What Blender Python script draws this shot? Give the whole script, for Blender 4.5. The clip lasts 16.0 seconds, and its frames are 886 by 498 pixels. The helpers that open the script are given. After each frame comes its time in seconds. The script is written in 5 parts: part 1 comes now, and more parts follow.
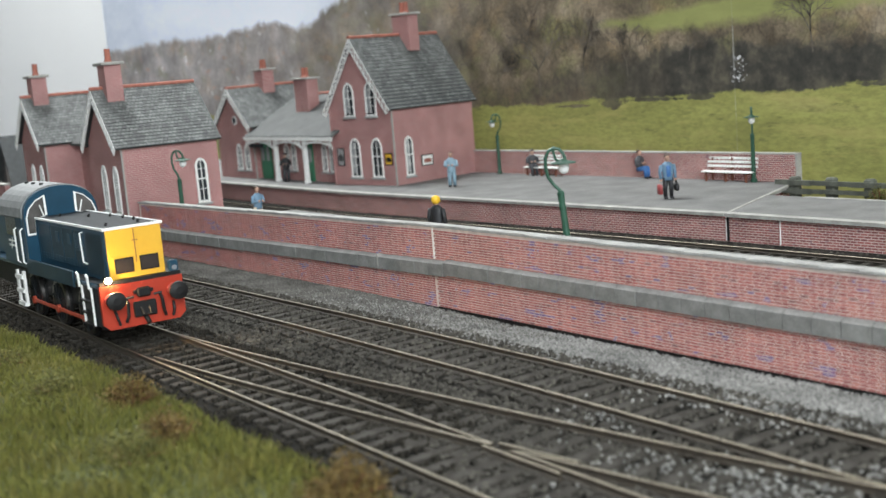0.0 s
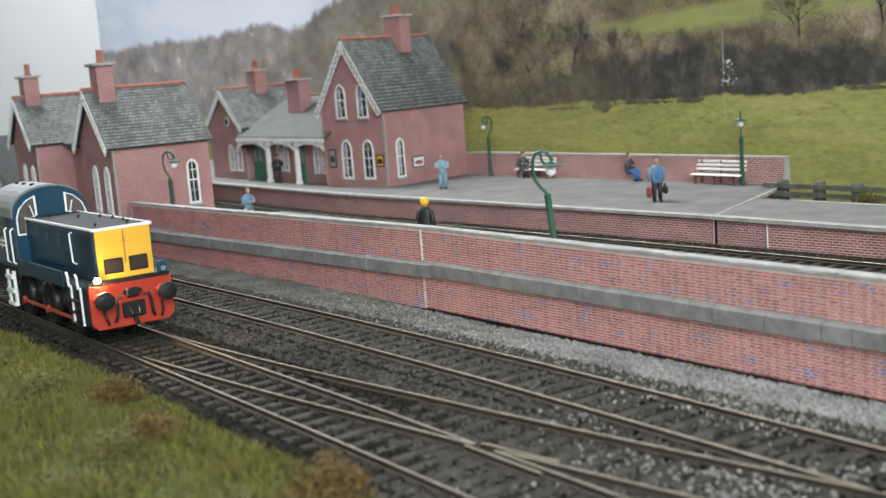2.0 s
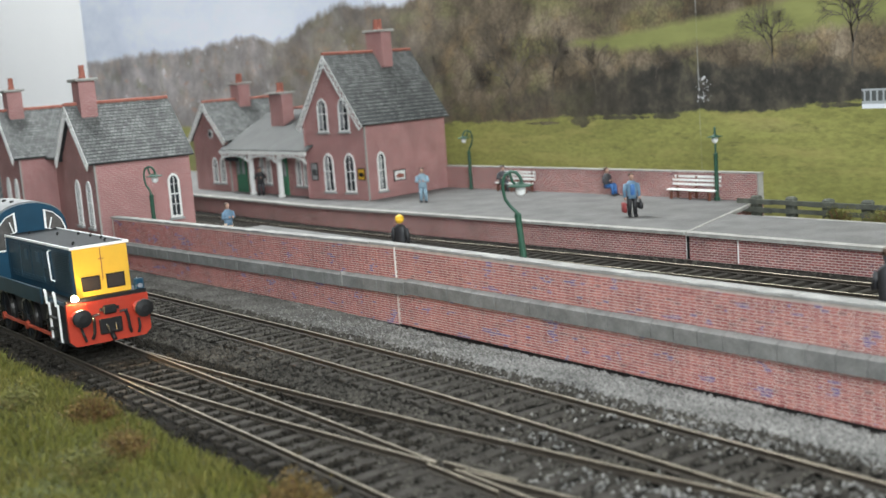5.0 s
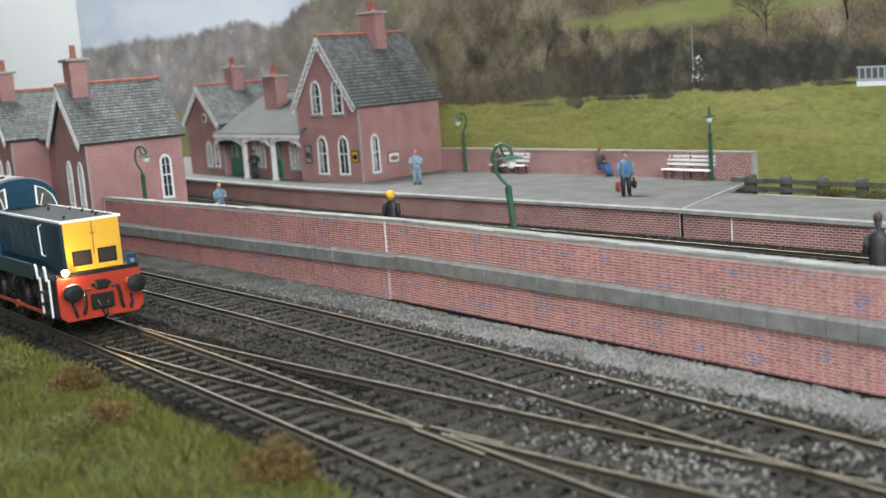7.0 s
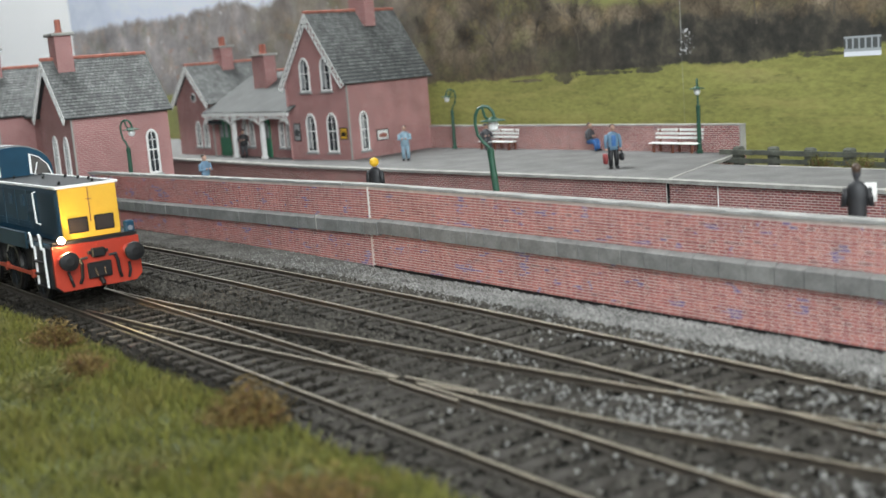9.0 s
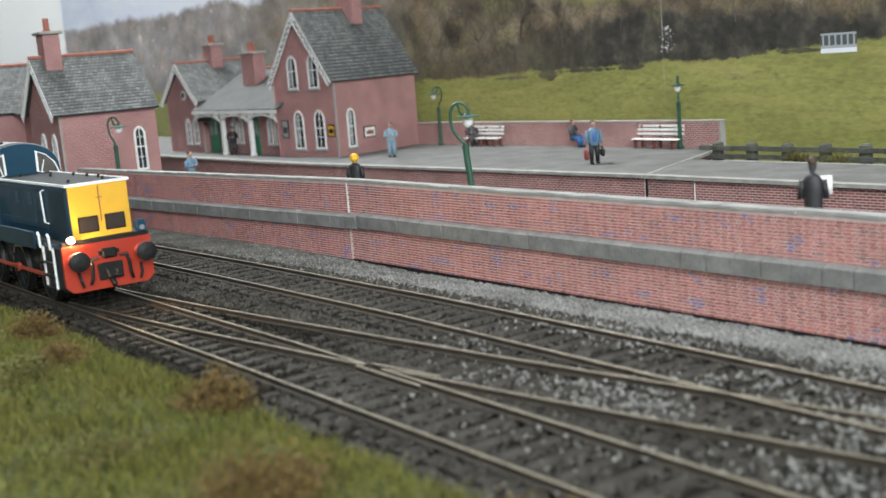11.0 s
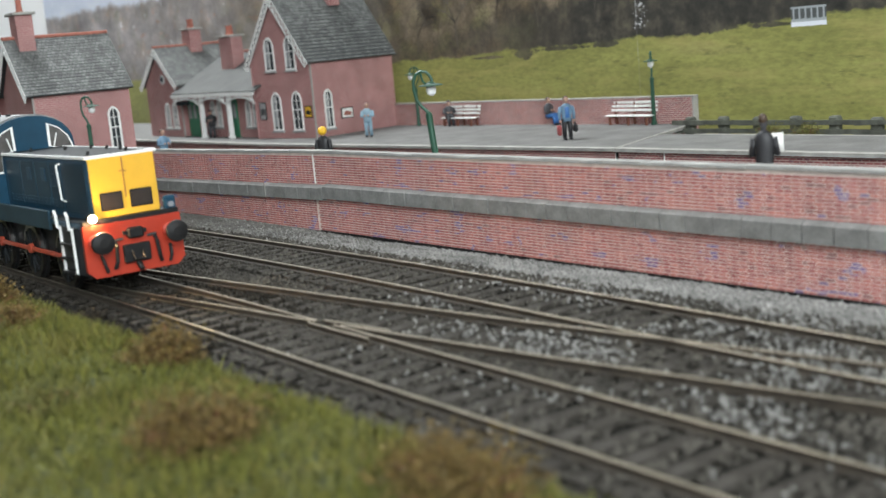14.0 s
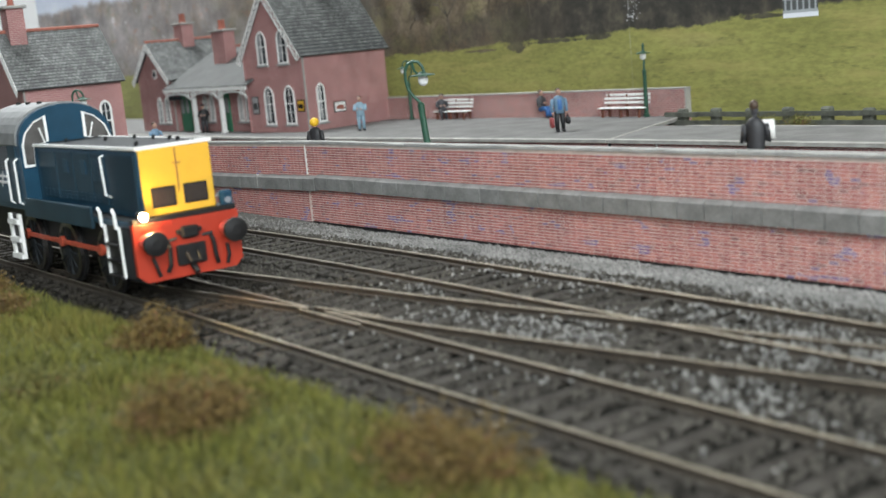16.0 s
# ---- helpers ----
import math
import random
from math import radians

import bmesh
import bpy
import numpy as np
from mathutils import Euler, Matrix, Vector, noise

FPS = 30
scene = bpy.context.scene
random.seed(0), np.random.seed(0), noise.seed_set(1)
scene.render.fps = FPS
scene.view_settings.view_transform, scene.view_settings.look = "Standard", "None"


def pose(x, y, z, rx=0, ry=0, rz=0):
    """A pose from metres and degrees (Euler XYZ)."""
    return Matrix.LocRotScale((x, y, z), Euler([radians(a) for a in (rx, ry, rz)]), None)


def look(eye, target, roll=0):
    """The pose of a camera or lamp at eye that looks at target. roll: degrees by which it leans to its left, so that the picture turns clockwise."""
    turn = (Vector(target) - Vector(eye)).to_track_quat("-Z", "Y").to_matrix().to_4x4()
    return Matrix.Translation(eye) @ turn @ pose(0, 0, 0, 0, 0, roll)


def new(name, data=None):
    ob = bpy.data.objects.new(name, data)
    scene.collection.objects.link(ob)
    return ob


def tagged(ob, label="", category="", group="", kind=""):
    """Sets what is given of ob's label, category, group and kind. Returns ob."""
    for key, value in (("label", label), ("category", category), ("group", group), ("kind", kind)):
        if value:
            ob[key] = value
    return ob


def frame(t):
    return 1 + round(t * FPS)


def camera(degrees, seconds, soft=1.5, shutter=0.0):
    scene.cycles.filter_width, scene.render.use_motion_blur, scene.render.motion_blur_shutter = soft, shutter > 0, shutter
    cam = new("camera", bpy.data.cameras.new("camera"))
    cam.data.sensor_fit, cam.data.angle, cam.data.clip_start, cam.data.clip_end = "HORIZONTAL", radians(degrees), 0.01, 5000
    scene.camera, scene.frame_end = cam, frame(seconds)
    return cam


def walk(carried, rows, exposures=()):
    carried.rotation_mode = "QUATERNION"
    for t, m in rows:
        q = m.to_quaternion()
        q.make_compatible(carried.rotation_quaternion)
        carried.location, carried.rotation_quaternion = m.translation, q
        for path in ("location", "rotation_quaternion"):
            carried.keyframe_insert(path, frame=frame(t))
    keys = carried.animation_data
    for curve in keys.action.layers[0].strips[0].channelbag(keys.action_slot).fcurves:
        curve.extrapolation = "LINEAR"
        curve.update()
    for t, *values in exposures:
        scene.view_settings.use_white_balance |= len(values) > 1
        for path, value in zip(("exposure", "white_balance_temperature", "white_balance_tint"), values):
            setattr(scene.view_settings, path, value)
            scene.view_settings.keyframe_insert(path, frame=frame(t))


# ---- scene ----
# A model railway at 1:76. Lengths below are in scale metres; S turns them into true metres.
S = 1 / 76.2
V = Vector

# ---- camera ----
cam = camera(41.1, 16.0)
PATH = [
    (0, (22.860, -16.146, 5.403), (14.836, -10.384, 3.848), -4.72),
    (0.5, (22.857, -16.025, 5.298), (14.847, -10.247, 3.732), -4.72),
    (1, (23.064, -16.089, 5.418), (15.062, -10.296, 3.863), -4.69),
    (1.5, (22.928, -16.087, 5.404), (14.930, -10.291, 3.845), -4.63),
    (2, (23.090, -16.132, 5.429), (15.095, -10.328, 3.881), -4.46),
    (2.5, (23.086, -16.246, 5.493), (15.102, -10.426, 3.949), -4.32),
    (3, (23.176, -16.252, 5.555), (15.196, -10.419, 4.041), -4.15),
    (3.5, (23.187, -16.175, 5.612), (15.209, -10.336, 4.102), -4.29),
    (4, (23.384, -16.174, 5.743), (15.420, -10.311, 4.258), -4.27),
    (6.5, (23.824, -15.943, 5.481), (15.895, -10.046, 3.945), -4.38),
    (7, (23.723, -15.909, 5.264), (15.793, -10.020, 3.701), -4.41),
    (7.5, (23.807, -15.804, 5.072), (15.883, -9.915, 3.476), -4.37),
    (8, (23.785, -15.838, 5.093), (15.863, -9.950, 3.490), -4.31),
    (8.5, (23.918, -15.735, 4.855), (16.006, -9.840, 3.228), -4.44),
    (9, (23.883, -15.688, 4.633), (15.978, -9.789, 2.986), -4.62),
    (11.5, (24.767, -15.660, 4.559), (16.887, -9.737, 2.882), -4.81),
    (12, (24.785, -15.574, 4.344), (16.912, -9.646, 2.650), -4.96),
    (12.5, (24.789, -15.545, 4.220), (16.920, -9.614, 2.515), -5.02),
    (13, (25.011, -15.425, 4.128), (17.152, -9.484, 2.410), -5.11),
    (13.5, (24.839, -15.437, 3.989), (16.990, -9.486, 2.260), -5.31),
    (14, (25.170, -15.334, 4.029), (17.328, -9.378, 2.287), -5.20),
    (14.5, (25.197, -15.306, 3.918), (17.367, -9.337, 2.169), -5.25),
    (15, (25.264, -15.281, 3.963), (17.445, -9.301, 2.200), -5.12),
    (15.5, (25.317, -15.292, 3.914), (17.505, -9.303, 2.151), -5.05),
    (16, (25.199, -15.325, 3.861), (17.389, -9.334, 2.091), -5.35),
]
cam.data.dof.use_dof, cam.data.dof.focus_distance, cam.data.dof.aperture_fstop = True, 0.40, 30.0
walk(cam, [(t, look(V(eye) * S, V(target) * S, roll)) for t, eye, target, roll in PATH], [(0, -0.05), (16, -0.14)])

# ---- light: soft daylight from the right and an added overhead lamp, sources unseen ----
world = bpy.data.worlds.new("world")
scene.world = world
world.use_nodes = True
sky = world.node_tree.nodes.new("ShaderNodeTexSky")
sky.sky_type, sky.sun_disc = "NISHITA", False
sky.sun_elevation, sky.sun_rotation = radians(40), radians(120)
world.node_tree.links.new(sky.outputs[0], world.node_tree.nodes["Background"].inputs[0])
world.node_tree.nodes["Background"].inputs[1].default_value = 0.1


def area(name, eye, target, sx, sy, watts, colour):
    lamp = bpy.data.lights.new(name, "AREA")
    lamp.shape, lamp.size, lamp.size_y, lamp.energy, lamp.color = "RECTANGLE", sx, sy, watts, colour
    ob = new(name, lamp)
    ob.matrix_world = look(eye, target)
    return ob


# Unseen window's daylight; the lamp is pulled in from the opening for steeper fall-off.
area("window_daylight", (0.80, -0.40, 0.40), (0.25, -0.06, 0.0), 0.7, 0.6, 13.5, (0.90, 0.965, 1.0))
# Added overhead lamp, unseen, set far left to lift backdrop and white wall.
area("overhead_fill", (-1.1, 0.09, 1.36), (-1.1, 0.0901, 0.0), 1.3, 0.3, 46, (0.94, 0.98, 1.0))


# ---- mesh building ----
class G:
    """Collects vertices and faces, in scale metres, with a material slot per face."""

    def __init__(self):
        self.v, self.f, self.m = [], [], []

    def add(self, verts, faces, mat=0, m=None):
        n = len(self.v)
        self.v += [tuple(m @ V(p)) for p in verts] if m else [tuple(p) for p in verts]
        self.f += [tuple(i + n for i in q) for q in faces]
        self.m += [mat] * len(faces)
        return self

    def box(self, a, b, mat=0, ch=0.0, m=None):
        """A box from corner a to corner b, its edges chamfered by ch."""
        (x0, y0, z0), (x1, y1, z1) = a, b
        x0, x1, y0, y1, z0, z1 = min(x0, x1), max(x0, x1), min(y0, y1), max(y0, y1), min(z0, z1), max(z0, z1)
        if ch <= 0:
            vs = [(x0, y0, z0), (x1, y0, z0), (x1, y1, z0), (x0, y1, z0), (x0, y0, z1), (x1, y0, z1), (x1, y1, z1), (x0, y1, z1)]
            return self.add(vs, [(3, 2, 1, 0), (4, 5, 6, 7), (0, 1, 5, 4), (1, 2, 6, 5), (2, 3, 7, 6), (3, 0, 4, 7)], mat, m)
        bm = bmesh.new()
        bmesh.ops.create_cube(bm, size=1)
        for v in bm.verts:
            v.co = V((x0 if v.co.x < 0 else x1, y0 if v.co.y < 0 else y1, z0 if v.co.z < 0 else z1))
        bmesh.ops.bevel(bm, geom=bm.edges[:], offset=ch, segments=1, affect="EDGES")
        return self.bm(bm, mat, m)

    def bm(self, bm, mat=0, m=None):
        bm.verts.index_update()
        self.add([v.co.copy() for v in bm.verts], [[v.index for v in f.verts] for f in bm.faces], mat, m)
        bm.free()
        return self

    def tube(self, pts, r, n=8, mat=0, m=None, cap=True):
        """A round bar along points; r is one radius or one for each point."""
        pts = [V(p) for p in pts]
        rs = r if isinstance(r, (list, tuple)) else [r] * len(pts)
        vs, fs = [], []
        side = None
        for i, p in enumerate(pts):
            d = (pts[min(i + 1, len(pts) - 1)] - pts[max(i - 1, 0)]).normalized()
            if side is None:
                side = d.orthogonal().normalized()
            side = (side - d * side.dot(d)).normalized()
            up = d.cross(side)
            vs += [p + (side * math.cos(k * 2 * math.pi / n) + up * math.sin(k * 2 * math.pi / n)) * rs[i] for k in range(n)]
        for i in range(len(pts) - 1):
            fs += [(i * n + k, i * n + (k + 1) % n, (i + 1) * n + (k + 1) % n, (i + 1) * n + k) for k in range(n)]
        if cap:
            fs += [tuple(range(n))[::-1], tuple(range((len(pts) - 1) * n, len(pts) * n))]
        return self.add(vs, fs, mat, m)

    def slab(self, poly, z0, z1, mat=0, m=None):
        """A flat polygon (x, y) drawn up from z0 to z1."""
        n = len(poly)
        vs = [(x, y, z0) for x, y in poly] + [(x, y, z1) for x, y in poly]
        fs = [tuple(range(n))[::-1], tuple(range(n, 2 * n))] + [(i, (i + 1) % n, n + (i + 1) % n, n + i) for i in range(n)]
        return self.add(vs, fs, mat, m)

    def panel(self, poly, y0, y1, mat=0, m=None):
        """A polygon in the x, z plane drawn from y0 to y1 (y0 the front)."""
        n = len(poly)
        vs = [(x, y0, z) for x, z in poly] + [(x, y1, z) for x, z in poly]
        fs = [tuple(range(n)), tuple(range(n, 2 * n))[::-1]] + [(i, n + i, n + (i + 1) % n, (i + 1) % n) for i in range(n)]
        return self.add(vs, fs, mat, m)

    def ball(self, c, r, mat=0, sub=2, m=None):
        bm = bmesh.new()
        bmesh.ops.create_icosphere(bm, subdivisions=sub, radius=1)
        rx, ry, rz = r if isinstance(r, (list, tuple)) else (r, r, r)
        for v in bm.verts:
            v.co = V((c[0] + v.co.x * rx, c[1] + v.co.y * ry, c[2] + v.co.z * rz))
        return self.bm(bm, mat, m)

    def mesh(self, name, mats, smooth=False):
        me = bpy.data.meshes.new(name)
        me.from_pydata((np.array(self.v) * S).tolist(), [], self.f)
        for mt in mats if isinstance(mats, (list, tuple)) else [mats]:
            me.materials.append(mt)
        if len(set(self.m)) > 1:
            me.polygons.foreach_set("material_index", self.m)
        if smooth:
            me.polygons.foreach_set("use_smooth", [True] * len(me.polygons))
        me.validate()
        me.update()
        return me


def part(name, g, mats, parent=None, label="", at=None, smooth=False):
    """One mesh object, under a thing or part when a parent is given."""
    ob = new(name, g.mesh(name, mats, smooth))
    if parent:
        ob.parent = parent
    if at is not None:
        ob.location = V(at) * S
    if label:
        ob["label"] = label
    return ob


def thing(name, label, category, at=(0, 0, 0), rz=0.0, group="", kind=""):
    ob = new(name)
    ob.empty_display_size = 0.005
    ob.matrix_world = pose(at[0] * S, at[1] * S, at[2] * S, 0, 0, rz)
    return tagged(ob, label, category, group, kind)


# ---- materials ----
def nodes(name):
    mt = bpy.data.materials.new(name)
    mt.use_nodes = True
    nt = mt.node_tree
    return mt, nt, nt.nodes["Principled BSDF"]


def add(nt, kind, **values):
    nd = nt.nodes.new(kind)
    for k, v in values.items():
        nd.inputs[k].default_value = v
    return nd


def coords(nt, scale=1.0):
    """Object coordinates in scale metres."""
    tc = nt.nodes.new("ShaderNodeTexCoord")
    mp = nt.nodes.new("ShaderNodeMapping")
    mp.inputs["Scale"].default_value = (scale / S,) * 3
    nt.links.new(tc.outputs["Object"], mp.inputs["Vector"])
    return mp.outputs[0]


def ramp(nt, source, stops):
    r = nt.nodes.new("ShaderNodeValToRGB")
    while len(r.color_ramp.elements) < len(stops):
        r.color_ramp.elements.new(0.5)
    for e, (p, c) in zip(r.color_ramp.elements, stops):
        e.position, e.color = p, (*c, 1) if len(c) == 3 else c
    nt.links.new(source, r.inputs[0])
    return r.outputs[0]


def mix(nt, a, b, fac, blend="MIX"):
    n = nt.nodes.new("ShaderNodeMix")
    n.data_type, n.blend_type = "RGBA", blend
    for value, socket in ((fac, n.inputs[0]), (a, n.inputs[6]), (b, n.inputs[7])):
        if hasattr(value, "is_linked"):
            nt.links.new(value, socket)
        elif isinstance(value, (int, float)):
            socket.default_value = value
        else:
            socket.default_value = (*value, 1)
    return n.outputs[2]


def bump(nt, height, bsdf, strength=0.3, dist=0.01):
    b = nt.nodes.new("ShaderNodeBump")
    b.inputs["Strength"].default_value, b.inputs["Distance"].default_value = strength, dist * S
    nt.links.new(height, b.inputs["Height"])
    nt.links.new(b.outputs[0], bsdf.inputs["Normal"])


def paint(name, colour, rough=0.5, metal=0.0, vary=0.25, scale=4.0, fine=40.0, relief=0.15, island=False, dirt=None, grain=0.6, spread=(0.55, 1.4), spec=0.5):
    """A surface with soft blotches, fine grain and slight relief."""
    mt, nt, bs = nodes(name)
    co = coords(nt)
    n1, n2 = add(nt, "ShaderNodeTexNoise", Scale=scale, Detail=4.0), add(nt, "ShaderNodeTexNoise", Scale=fine, Detail=3.0)
    for n in (n1, n2):
        nt.links.new(co, n.inputs["Vector"])
    lo, hi = [c * (1 - vary) for c in colour], [min(1, c * (1 + vary)) for c in colour]
    c = ramp(nt, n1.outputs[0], [(0.3, lo), (0.7, hi)])
    c = mix(nt, c, ramp(nt, n2.outputs[0], [(0.3, (0.75,) * 3), (0.7, (1.15,) * 3)]), grain, "MULTIPLY")
    if dirt:
        n3 = add(nt, "ShaderNodeTexNoise", Scale=scale * 0.6, Detail=6.0)
        nt.links.new(co, n3.inputs["Vector"])
        c = mix(nt, c, dirt, ramp(nt, n3.outputs[0], [(0.52, (0, 0, 0)), (0.72, (0.8, 0.8, 0.8))]))
    if island:
        geo = nt.nodes.new("ShaderNodeNewGeometry")
        c = mix(nt, c, ramp(nt, geo.outputs["Random Per Island"], [(0, (spread[0],) * 3), (1, (spread[1],) * 3)]), 1.0, "MULTIPLY")
    nt.links.new(c, bs.inputs["Base Color"])
    bs.inputs["Roughness"].default_value, bs.inputs["Metallic"].default_value = rough, metal
    bs.inputs["Specular IOR Level"].default_value = spec
    bump(nt, n2.outputs[0], bs, relief, 0.01)
    return mt


BRICK_STOPS = [(0.0, (0.38, 0.135, 0.125)), (0.3, (0.45, 0.16, 0.145)), (0.62, (0.50, 0.19, 0.165)), (0.84, (0.33, 0.105, 0.10)), (0.955, (0.26, 0.12, 0.12)), (0.985, (0.21, 0.15, 0.27))]


def brick_piece(name, by_object):
    mt, nt, bs = nodes(name)
    src = nt.nodes.new("ShaderNodeObjectInfo").outputs["Random"] if by_object else nt.nodes.new("ShaderNodeNewGeometry").outputs["Random Per Island"]
    c = ramp(nt, src, BRICK_STOPS)
    nt.nodes[-1].color_ramp.interpolation = "CONSTANT"
    n = add(nt, "ShaderNodeTexNoise", Scale=1.2, Detail=5.0)
    n2 = add(nt, "ShaderNodeTexNoise", Scale=60.0, Detail=2.0)
    tc = nt.nodes.new("ShaderNodeNewGeometry")
    mp = nt.nodes.new("ShaderNodeMapping")
    mp.inputs["Scale"].default_value = (1 / S,) * 3
    nt.links.new(tc.outputs["Position"], mp.inputs["Vector"])
    for q in (n, n2):
        nt.links.new(mp.outputs[0], q.inputs["Vector"])
    mp2 = nt.nodes.new("ShaderNodeMapping")
    mp2.inputs["Scale"].default_value = (1.5 / S, 1.5 / S, 4.2 / S)
    nt.links.new(tc.outputs["Position"], mp2.inputs["Vector"])
    n3 = add(nt, "ShaderNodeTexNoise", Scale=1.0, Detail=1.0)
    nt.links.new(mp2.outputs[0], n3.inputs["Vector"])
    group = mix(nt, (0, 0, 0), ramp(nt, n3.outputs[0], [(0.63, (0, 0, 0)), (0.645, (0.9,) * 3)]), ramp(nt, src, [(0.34, (0, 0, 0)), (0.35, (1, 1, 1))]))
    c = mix(nt, c, (0.20, 0.155, 0.33), group)
    c = mix(nt, c, ramp(nt, n.outputs[0], [(0.3, (0.8,) * 3), (0.7, (1.2,) * 3)]), 1.0, "MULTIPLY")
    c = mix(nt, c, ramp(nt, n2.outputs[0], [(0.3, (0.8,) * 3), (0.7, (1.2,) * 3)]), 0.7, "MULTIPLY")
    nt.links.new(c, bs.inputs["Base Color"])
    bs.inputs["Roughness"].default_value = 0.75
    bump(nt, n2.outputs[0], bs, 0.2, 0.004)
    return mt


def brick_card(name, course, length, c1, c2, mortar, blue=True, joint=0.1):
    """Printed brick card: courses along x + y, rising in z."""
    mt, nt, bs = nodes(name)
    co = coords(nt)
    sp = nt.nodes.new("ShaderNodeSeparateXYZ")
    nt.links.new(co, sp.inputs[0])
    s = nt.nodes.new("ShaderNodeMath")
    nt.links.new(sp.outputs[0], s.inputs[0])
    nt.links.new(sp.outputs[1], s.inputs[1])
    cb = nt.nodes.new("ShaderNodeCombineXYZ")
    nt.links.new(s.outputs[0], cb.inputs[0])
    nt.links.new(sp.outputs[2], cb.inputs[1])
    br = add(nt, "ShaderNodeTexBrick", Scale=1.0, Color1=(*c1, 1), Color2=(*c2, 1), Mortar=(*mortar, 1))
    br.inputs["Mortar Size"].default_value = course * joint
    br.inputs["Brick Width"].default_value, br.inputs["Row Height"].default_value = length, course
    nt.links.new(cb.outputs[0], br.inputs["Vector"])
    n = add(nt, "ShaderNodeTexNoise", Scale=0.9, Detail=6.0)
    n2 = add(nt, "ShaderNodeTexNoise", Scale=7.0, Detail=2.0)
    for q in (n, n2):
        nt.links.new(co, q.inputs["Vector"])
    c = mix(nt, br.outputs[0], ramp(nt, n.outputs[0], [(0.3, (0.82,) * 3), (0.7, (1.15,) * 3)]), 1.0, "MULTIPLY")
    if blue:
        c = mix(nt, c, (0.15, 0.09, 0.14), ramp(nt, n2.outputs[0], [(0.64, (0, 0, 0)), (0.7, (0.6,) * 3)]))
    nt.links.new(c, bs.inputs["Base Color"])
    bs.inputs["Roughness"].default_value = 0.8
    bump(nt, br.outputs["Fac"], bs, -0.15, 0.01)
    return mt


M_brick = brick_piece("brick_red", False)
M_brick_one = brick_piece("brick_red_single", True)
M_mortar = paint("mortar", (0.72, 0.62, 0.56), 0.9, vary=0.15)
M_card = brick_card("brick_card", 0.078, 0.23, (0.37, 0.12, 0.11), (0.22, 0.075, 0.072), (0.62, 0.47, 0.43), True, 0.17)
M_house = brick_card("house_brick", 0.075, 0.22, (0.37, 0.165, 0.155), (0.315, 0.132, 0.126), (0.48, 0.32, 0.30), False, 0.15)
M_stone = paint("grey_stone", (0.30, 0.31, 0.30), 0.85, vary=0.2, scale=1.5, fine=25, relief=0.3)
M_ledge = paint("ledge_slate", (0.222, 0.22, 0.208), 0.8, vary=0.22, scale=2.5, fine=18, relief=0.25, island=False)
M_coping = paint("coping_stone", (0.33, 0.325, 0.305), 0.9, vary=0.25, scale=2, fine=30, relief=0.4)
M_asphalt = paint("platform_asphalt", (0.165, 0.163, 0.157), 0.95, vary=0.22, scale=0.9, fine=26, relief=0.7, grain=1.0)
M_edge = paint("platform_edge", (0.36, 0.35, 0.32), 0.85, vary=0.2, scale=2, fine=30)
M_ground = paint("ballast_bed", (0.018, 0.0165, 0.014), 0.95, vary=0.4, scale=1.2, fine=12, relief=0.8, spec=0.1)
M_chip = paint("ballast_chips", (0.062, 0.057, 0.048), 0.95, vary=0.35, scale=1.0, fine=20, island=True, spec=0.15)
# Weathered tone, plus the weaker light at the left put into the colour.
M_chip_dark = paint("weathered_shaded_chips", (0.026, 0.023, 0.018), 0.95, vary=0.35, scale=1.0, fine=20, island=True, spec=0.12)
M_chip_dull = paint("dull_ballast_chips", (0.125, 0.119, 0.107), 0.95, vary=0.35, scale=1.0, fine=20, island=True, spread=(0.7, 1.25), spec=0.12)
M_chip_pale = paint("pale_ballast_chips", (0.19, 0.185, 0.172), 0.85, vary=0.3, scale=1.0, fine=20, island=True)
M_sleeper = paint("sleeper", (0.040, 0.036, 0.030), 0.85, vary=0.35, scale=3, fine=18, relief=0.4, dirt=(0.06, 0.056, 0.05), spec=0.12)
M_rail = paint("rail_side", (0.042, 0.033, 0.023), 0.7, 0.1, vary=0.3, scale=3)
M_railtop = paint("rail_head", (0.215, 0.188, 0.14), 0.42, 0.75, vary=0.2, scale=3, relief=0.1)
M_white = paint("white_paint", (0.80, 0.80, 0.77), 0.5, vary=0.05, relief=0.05)
M_slate = paint("slate_pieces", (0.130, 0.135, 0.129), 0.7, vary=0.2, scale=2, fine=25, island=True, spread=(0.7, 1.35))
M_slate_bed = paint("slate_bed", (0.05, 0.055, 0.055), 0.8)
M_tin = paint("grey_roof", (0.09, 0.093, 0.089), 0.8, vary=0.15, scale=1.5)
M_ridge = paint("terracotta", (0.34, 0.12, 0.085), 0.8, vary=0.2)
M_glass_dark = paint("window_dark", (0.035, 0.04, 0.045), 0.15, vary=0.3, relief=0.0)
M_glass_pale = paint("window_blind", (0.30, 0.31, 0.31), 0.35, vary=0.2, relief=0.0)
M_door = paint("green_paint", (0.035, 0.19, 0.10), 0.5, vary=0.12)
M_lampgreen = paint("lamp_green", (0.02, 0.075, 0.045), 0.45, vary=0.2)
M_lampglass = paint("lamp_glass", (0.75, 0.76, 0.74), 0.25, vary=0.05)
M_lens = paint("unlit_lens", (0.22, 0.24, 0.26), 0.15, vary=0.05)
M_blue = paint("loco_blue", (0.012, 0.048, 0.082), 0.3, vary=0.12, scale=2, relief=0.03, grain=0.15, spec=0.3)
